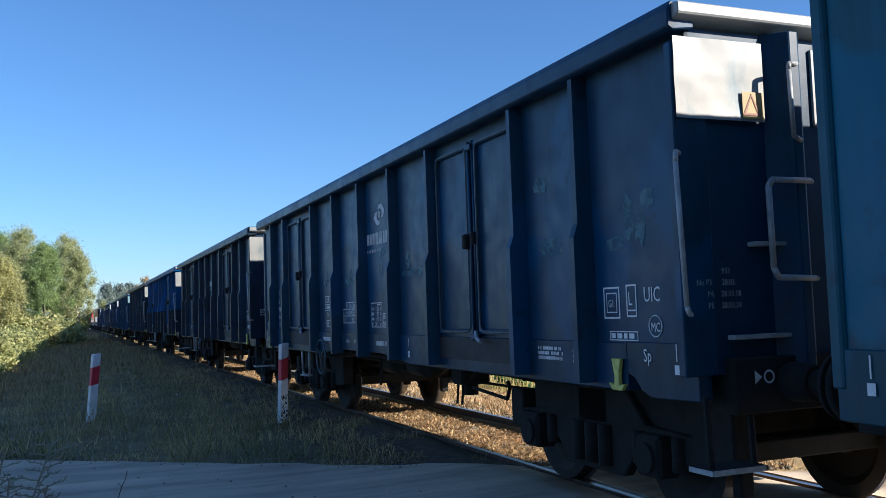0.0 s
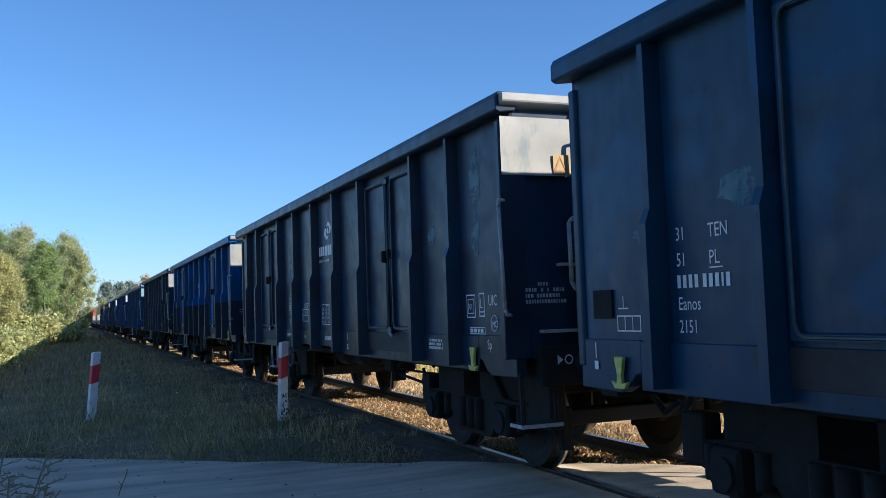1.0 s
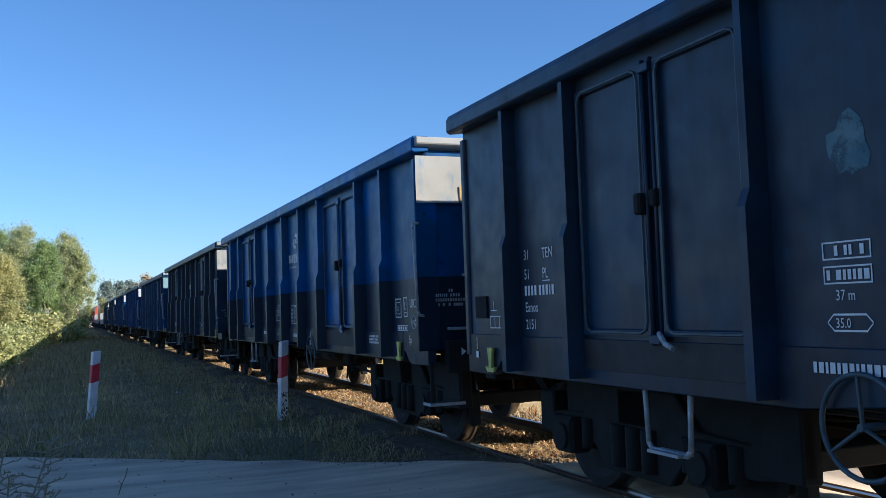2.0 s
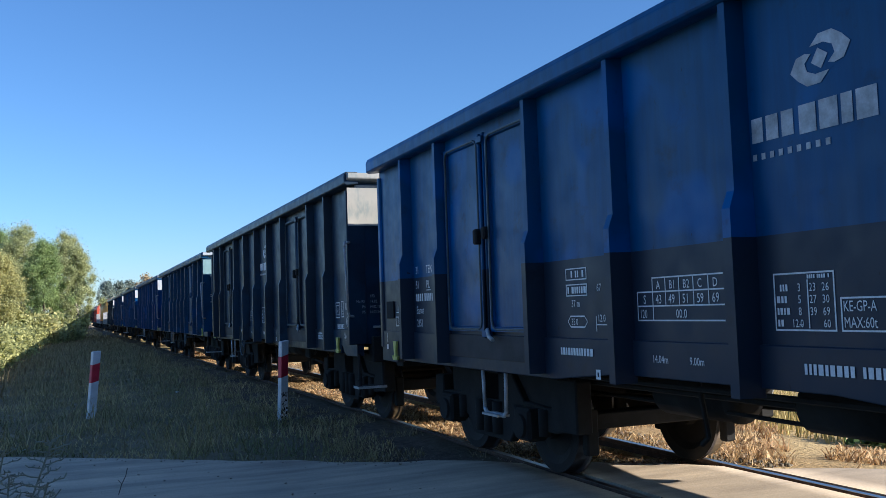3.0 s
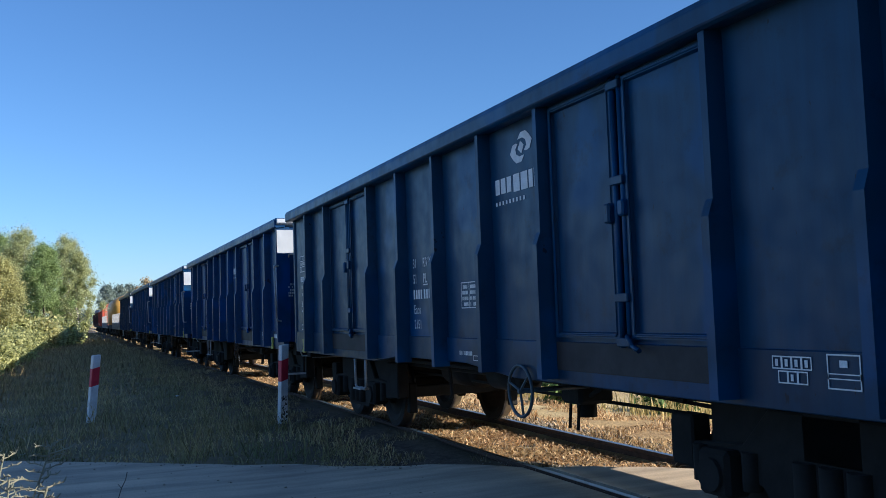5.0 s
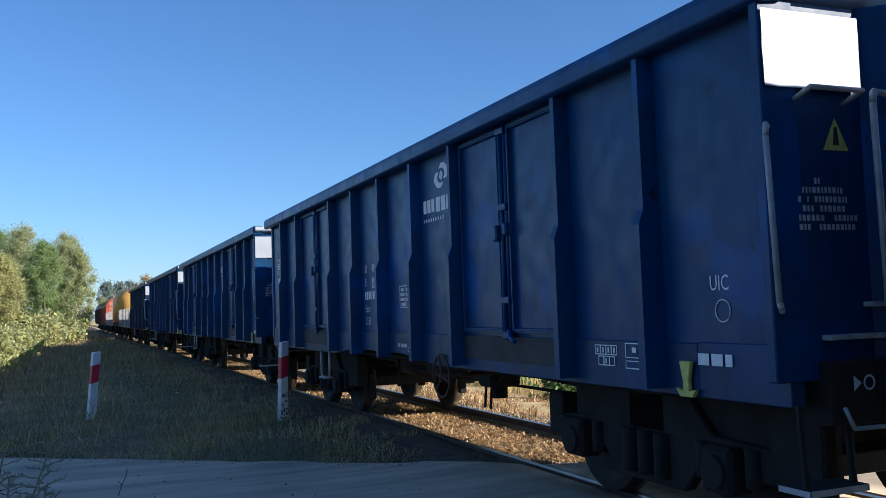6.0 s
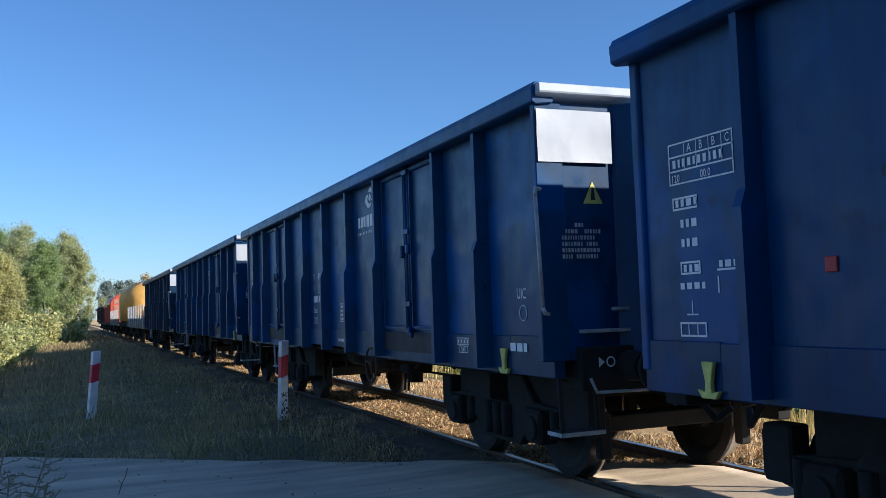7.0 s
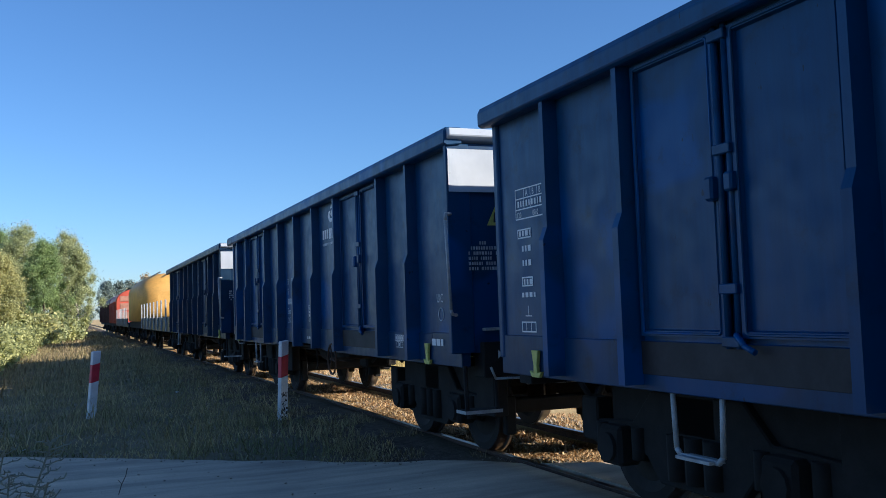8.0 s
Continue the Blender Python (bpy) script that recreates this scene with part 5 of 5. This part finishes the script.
    for x, y, r, h, z in ((-0.70, 0.12, 0.17, 0.34, 0.88), (-0.45, 1.85, 0.20, 0.42, 0.84)):
        bm = bmesh.new()
        tube(bm, (x, y - h, z), (x, y + h, z), r, seg=18)
        for e in (-1, 1):
            tube(bm, (x, y + e * h, z), (x, y + e * (h + 0.07), z), r, r * 0.55, seg=18)
            box(bm, x - 0.02, x + 0.02, y + e * h * 0.6 - 0.025, y + e * h * 0.6 + 0.025, z, 1.12)
        part("air_tank", bm, UNDER, root)
    bm = bmesh.new()
    box(bm, -0.95, -0.60, -1.62, -1.28, 0.72, 1.0, 0.03)
    tube(bm, (-0.78, -1.45, 0.60), (-0.78, -1.45, 0.74), 0.09, seg=10)
    for py in (-1.52, -1.38):
        pipe(bm, [(-0.9, py, 0.72), (-0.92, py, 0.50)], 0.016, 6)
    part("brake_valve", bm, UNDER, root)
    bm = bmesh.new()
    pipe(bm, [(-0.82, 3.2, 0.88), (-0.82, -3.2, 0.88)], 0.022, 6)
    pipe(bm, [(-0.6, 3.4, 0.76), (-0.6, -0.4, 0.72), (-0.6, -1.2, 0.72), (-0.6, -3.4, 0.72)], 0.016, 6)
    pipe(bm, [(-0.95, 1.30, 1.05), (-0.95, 1.20, 0.62), (-0.95, 1.28, 0.56)], 0.02, 6)
    for ya, za, yb, zb in ((-0.75, 1.05, -1.28, 0.80), (-1.65, 0.80, -2.2, 1.05), (-2.35, 1.05, -2.95, 0.86)):
        pipe(bm, [(-0.86, ya, za), (-0.86, yb, zb)], 0.022, 6)
    if not late:
        pipe(bm, [(-0.86, -1.7, 0.70), (-0.86, -2.55, 0.64), (-0.86, -2.62, 0.76), (-0.86, -2.58, 0.82)], 0.02, 6)
    for x in (-0.18, 0.2):
        pipe(bm, [(x, -3.9, 0.66), (x, -0.9, 0.78), (x, 0.4, 0.78), (x, 3.9, 0.66)], 0.018, 6)
    pipe(bm, [(-1.2, -5.6, 0.98), (-1.2, 5.6, 0.98)], 0.02, 6)
    part("brake_rigging", bm, UNDER, root)
    bogie(root, -4.5)
    bogie(root, 4.5)
    return root


def wheelsets(root):
    return [o for o in root.children_recursive if o.name.split(".")[0] == "wheelset"]


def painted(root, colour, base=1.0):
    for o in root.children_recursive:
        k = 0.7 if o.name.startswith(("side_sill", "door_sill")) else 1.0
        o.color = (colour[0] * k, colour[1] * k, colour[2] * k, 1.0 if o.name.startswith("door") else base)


# ---- the train ----
def wagon_y(k):
    """The middle of the k-th wagon when the clip starts."""
    return 10.88 + PITCH * k + {5: -0.10, 6: 0.05, 7: -0.12, 8: 0.15}.get(k, 0.0)


train = []
COLOURS = {-1: (0.018, 0.10, 0.15), 0: (0.016, 0.050, 0.100), 1: (0.023, 0.035, 0.060), 2: (0.008, 0.075, 0.22), 3: (0.019, 0.033, 0.058), 4: (0.012, 0.053, 0.125),
           5: (0.008, 0.050, 0.165), 6: (0.010, 0.056, 0.160), 7: (0.010, 0.054, 0.155), 8: (0.011, 0.032, 0.080)}
SERIALS = ((0.036, 0.036, 0.036, 0.036, 0.0, 0.036, 0.036, 0.036, 0.018, 0.02), (0.034, 0.034, 0.034, 0.034, 0.0, 0.034, 0.034, 0.034, 0.018, 0.034))


def build_train():
    plain = {"old": build_wagon(False, PILLARS), "close": build_wagon(True, PILLARS_CLOSE), "late": build_wagon(True, PILLARS)}
    made = {}
    for k in range(-1, 9):
        kind = "old" if k < 4 else "close" if k < 6 else "late"
        made[k] = plain[kind] if k in (3, 5, 8) else copy_thing(plain[kind], pose(TRACK_X, wagon_y(k), 0))
    for k, root in made.items():
        if k >= 4:
            lettering_late(root, SERIALS[0], "Eaos" if k == 4 else "Eaus", k < 6)
        else:
            lettering_early(root, SERIALS[1], k in (0, 2))
        root.matrix_basis = pose(TRACK_X, wagon_y(k), 0)
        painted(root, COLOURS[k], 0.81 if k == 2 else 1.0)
        extras(root, k)
        if k == 4:
            for o in root.children:
                if o.name.startswith("white_panel"):
                    o.material_slots[0].link = "OBJECT"
                    o.material_slots[0].material = PANEL_TEAL
        words = {-1: "teal-blue steel open goods wagon", 0: "dark navy open goods wagon with faded patches", 1: "almost black navy weathered open goods wagon",
                 2: "bright blue open goods wagon, grey along its base", 3: "dark grey-blue weathered open goods wagon", 8: "dark blue open goods wagon before the flat wagon"}
        if k in words:
            tagged(root, words[k])
        train.append((root, wagon_y(k)))


def extras(root, k):
    """What sets single wagons apart: dates, worn patches, warning signs, plates and tags."""
    end_writing(root, k)
    if k in PATCHES:
        bm = bmesh.new()
        rng = random.Random(70 + k)
        for py, pz, w, h in PATCHES[k]:
            worn_patch(bm, -SHEET - 0.003, py, pz, w, h, rng)
        tagged(part("worn_patch", bm, STAIN, root, "pale chalky remains of old paint"), kind="stuff")
    y = -HALF - 0.04
    if k <= 4:
        bm = bmesh.new()
        box(bm, -1.11, -0.945, y - 0.003, y, 2.70, 2.87)
        sign = part("warning_sign", bm, SIGN_YELLOW, root, "orange-yellow warning sticker")
        bm = bmesh.new()
        prism(bm, ((-1.11, 2.72), (-0.97, 2.72), (-1.04, 2.86), (-1.04, 2.84), (-0.995, 2.735), (-1.085, 2.735), (-1.04, 2.84), (-1.04, 2.86)), "y", y - 0.006, y - 0.004)
        part("triangle", bm, CREAM, sign)
    else:
        bm = bmesh.new()
        prism(bm, ((-1.20, 2.36), (-1.02, 2.36), (-1.11, 2.54)), "y", -HALF - 0.006, -HALF - 0.002)
        sign = part("warning_sign", bm, HOOK, root, "yellow warning triangle")
        bm = bmesh.new()
        prism(bm, ((-1.13, 2.39), (-1.09, 2.39), (-1.10, 2.49), (-1.12, 2.49)), "y", -HALF - 0.009, -HALF - 0.007)
        part("bolt_mark", bm, BLACK, sign)
    at = {0: 2.22, 2: -1.62, 4: -1.70, 5: -1.75, 6: -1.95, 7: -1.95, 8: -1.9}.get(k, 1.86)
    bm = bmesh.new()
    x = -SHEET - 0.06
    z, r = (0.89, 0.21) if k >= 4 else (0.94, 0.25)
    torus(bm, (x, at, z), (1, 0, 0), r, 0.014, 32, 8)
    for i in range(3):
        a = i * math.tau / 3 + 0.5 + k
        tube(bm, (x, at, z), (x, at + r * math.cos(a), z + r * math.sin(a)), 0.011, seg=6)
    tube(bm, (x - 0.02, at, z), (-0.9, at, z), 0.02, seg=8)
    part("handbrake_wheel", bm, EDGE if k < 5 else RUST, root)
    if k in (0, 1, 2, 3):
        bm = bmesh.new()
        box(bm, -SHEET - 0.02, -SHEET, 6.06, 6.30, 1.46, 1.66, 0.004)
        plate = part("label_holder", bm, UNDER, root)
        if k == 3:
            bm = bmesh.new()
            for i in range(4):
                box(bm, -SHEET - 0.026, -SHEET - 0.022, 6.07, 6.18, 1.48 + i * 0.043, 1.518 + i * 0.043)
            part("label_sheet", bm, BLUE_TAG, plate, "light blue label sheet")
    if k == 5:
        bm = bmesh.new()
        box(bm, -SHEET - 0.012, -SHEET, 4.85, 4.93, 1.68, 1.76, 0.004)
        part("red_tag", bm, RED_TAG, root, "small red tag")


def simple_running_gear(root, half):
    for y in (-half + 2.2, half - 2.2):
        bogie(root, y)
    for end in (-1, 1):
        for side in (-1, 1):
            bm = bmesh.new()
            tube(bm, (side * 0.875, end * half, 1.06), (side * 0.875, end * (half + 0.5), 1.06), 0.1, seg=12)
            tube(bm, (side * 0.875, end * (half + 0.5), 1.06), (side * 0.875, end * (half + 0.55), 1.06), 0.2, seg=16)
            part("buffer", bm, UNDER, root)


def build_flat_wagon(y, half):
    root = thing("flat_wagon", "dark blue stake-sided flat wagon, empty", "wagon", "flat wagons of the train")
    bm = bmesh.new()
    box(bm, -1.4, 1.4, -half, half, 0.95, 1.25, 0.02)
    part("deck", bm, PAINT, root)
    for side in (-1, 1):
        bm = bmesh.new()
        box(bm, side * 1.41, side * 1.46, -half, half, 1.15, 1.55, 0.01)
        part("drop_side", bm, PAINT, root)
        bm = bmesh.new()
        prism(bm, ((side * 1.47, -0.05), (side * 1.53, -0.05), (side * 1.53, 0.05), (side * 1.47, 0.05)), "z", 1.0, 2.25, 0.008)
        me = mesh_of("stake", bm, PIPE)
        for i in range(8):
            part("stake", me, None, root).matrix_basis = pose(0, -half + 0.8 + i * (2 * half - 1.6) / 7, 0)
    simple_running_gear(root, half)
    painted(root, (0.014, 0.03, 0.06))
    root.matrix_basis = pose(TRACK_X, y, 0)
    train.append((root, y))


def arched(w, z0, z1, n=14):
    """The outline of a body with upright sides and a round roof."""
    r = [(-w, z0), (w, z0)]
    for i in range(n + 1):
        a = math.pi * i / n
        r.append((w * math.cos(a), z1 - 1.05 + 1.05 * math.sin(a)))
    return r


def build_tank_wagon(y, half):
    root = thing("silo_wagon", "yellow round-topped silo wagon lit by the sun", "wagon")
    bm = bmesh.new()
    outline, rings = arched(1.5, 1.35, 4.05), []
    for at, k in ((0.25, 0.30), (0.36, 0.58), (0.62, 0.80), (1.0, 0.93), (1.6, 1.0)):
        rings.append((-half + at, k))
    rings += [(-y0, k) for y0, k in reversed(rings)]
    loops = [[bm.verts.new((px * k, y0, 2.55 + (pz - 2.55) * k)) for px, pz in outline] for y0, k in rings]
    for a, b in zip(loops, loops[1:]):
        for i in range(len(outline)):
            j = (i + 1) % len(outline)
            bm.faces.new((a[i], a[j], b[j], b[i])).smooth = True
    bm.faces.new(loops[0])
    bm.faces.new(loops[-1])
    bmesh.ops.recalc_face_normals(bm, faces=bm.faces)
    part("tank", bm, TANK_YELLOW, root)
    bm = bmesh.new()
    box(bm, -1.35, 1.35, -half, half, 0.95, 1.33, 0.02)
    part("frame", bm, UNDER, root)
    bm = bmesh.new()
    for x in (-0.3, 0.3):
        box(bm, x - 0.02, x + 0.02, -half + 0.3, half - 0.3, 4.06, 4.12)
    part("roof_walk", bm, PIPE, root)
    simple_running_gear(root, half)
    root.matrix_basis = pose(TRACK_X, y, 0)
    train.append((root, y))


def build_covered_wagon(y, half, mat, name, words):
    root = thing(name, words, "wagon", "covered wagons at the end of the train")
    bm = bmesh.new()
    prism(bm, arched(1.48, 1.15, 3.95), "y", -half, half, 0.05)
    part("body", bm, mat, root)
    for side in (-1, 1):
        for z0, z1 in ((1.5, 2.1), (2.2, 2.8), (2.95, 3.4)):
            bm = bmesh.new()
            box(bm, side * 0.15, side * 1.15, -half - 0.03, -half + 0.02, z0, z1, 0.01)
            part("end_plate", bm, CREAM if mat is WAGON_RED else WAGON_BROWN, root, "weathered end plate")
        bm = bmesh.new()
        box(bm, side * 1.475, side * 1.53, -0.05, 0.05, 1.15, 2.95)
        me = mesh_of("side_rib", bm, mat)
        for i in range(9):
            part("side_rib", me, None, root).matrix_basis = pose(0, -half + 0.4 + i * (2 * half - 0.8) / 8, 0)
    bm = bmesh.new()
    box(bm, -1.35, 1.35, -half, half, 0.9, 1.148, 0.02)
    part("frame", bm, UNDER, root)
    simple_running_gear(root, half)
    root.matrix_basis = pose(TRACK_X, y, 0)
    train.append((root, y))


def build_tail():
    y = wagon_y(8) + PITCH / 2
    build_flat_wagon(y + 8.0, 7.3)
    build_tank_wagon(y + 22.0, 5.4)
    build_flat_wagon(y + 35.5, 7.3)
    build_covered_wagon(y + 50.3, 6.6, WAGON_RED, "covered_wagon", "red round-roofed covered wagon with pale end plates")
    build_covered_wagon(y + 65.0, 6.9, WAGON_BROWN, "covered_wagon", "dark brown round-roofed covered wagon")
    build_covered_wagon(y + 80.0, 6.9, WAGON_BROWN, "covered_wagon", "dark brown round-roofed covered wagon")


# seconds, and by how many metres the train lags behind an even pace
LAGS = ((0.0, 0.08), (0.5, -0.20), (1.0, 0.26), (1.6, 0.12), (2.2, 0.08), (2.5, 0.08), (3.0, 0.42), (3.2, 0.24), (3.5, 0.02), (3.6, 0.22), (4.0, 0.45), (4.5, 0.08), (5.0, 0.50), (5.6, 0.28), (6.1, 0.12),
        (6.5, 0.05), (7.0, 0.28), (7.5, -0.18), (8.0, 0.04))


def motions():
    """The whole train rolls towards the camera; every wheelset turns with it."""
    for root, y in train:
        walk(root, [(t, pose(TRACK_X, y - SPEED * t + lag, 0)) for t, lag in LAGS])
        near = y < 130
        for w in wheelsets(root):
            a = w.location.y
            if near:
                walk(w, [(i / 30, pose(0, a, 0.46, math.degrees(SPEED * i / 30 / 0.46) + a * 30)) for i in range(241)])


build_ground()
build_road()
build_track()
build_train()
build_tail()
build_post(0.31, 16.45, 4.6, 1.0, 1.18)
build_post(3.06, 14.2, 2.6, 0.0, 1.28)
build_vegetation()
build_grass()
build_ballast()
build_grit()
build_twig()
build_litter(-0.56, 13.06, 0.03, 20)
build_litter(2.10, 20.1, 0.05, 65)
build_weed((-0.32, 4.74), (-0.08, 4.80, 1.00), 30, 11)
build_weed((-0.42, 4.86), (-0.29, 4.78, 0.97), 26, 12)
build_weed((-0.30, 4.60), (-0.26, 4.62, 0.87), 26, 13)
build_weed((-0.24, 4.70), (-0.10, 4.66, 0.82), 22, 14)
motions()
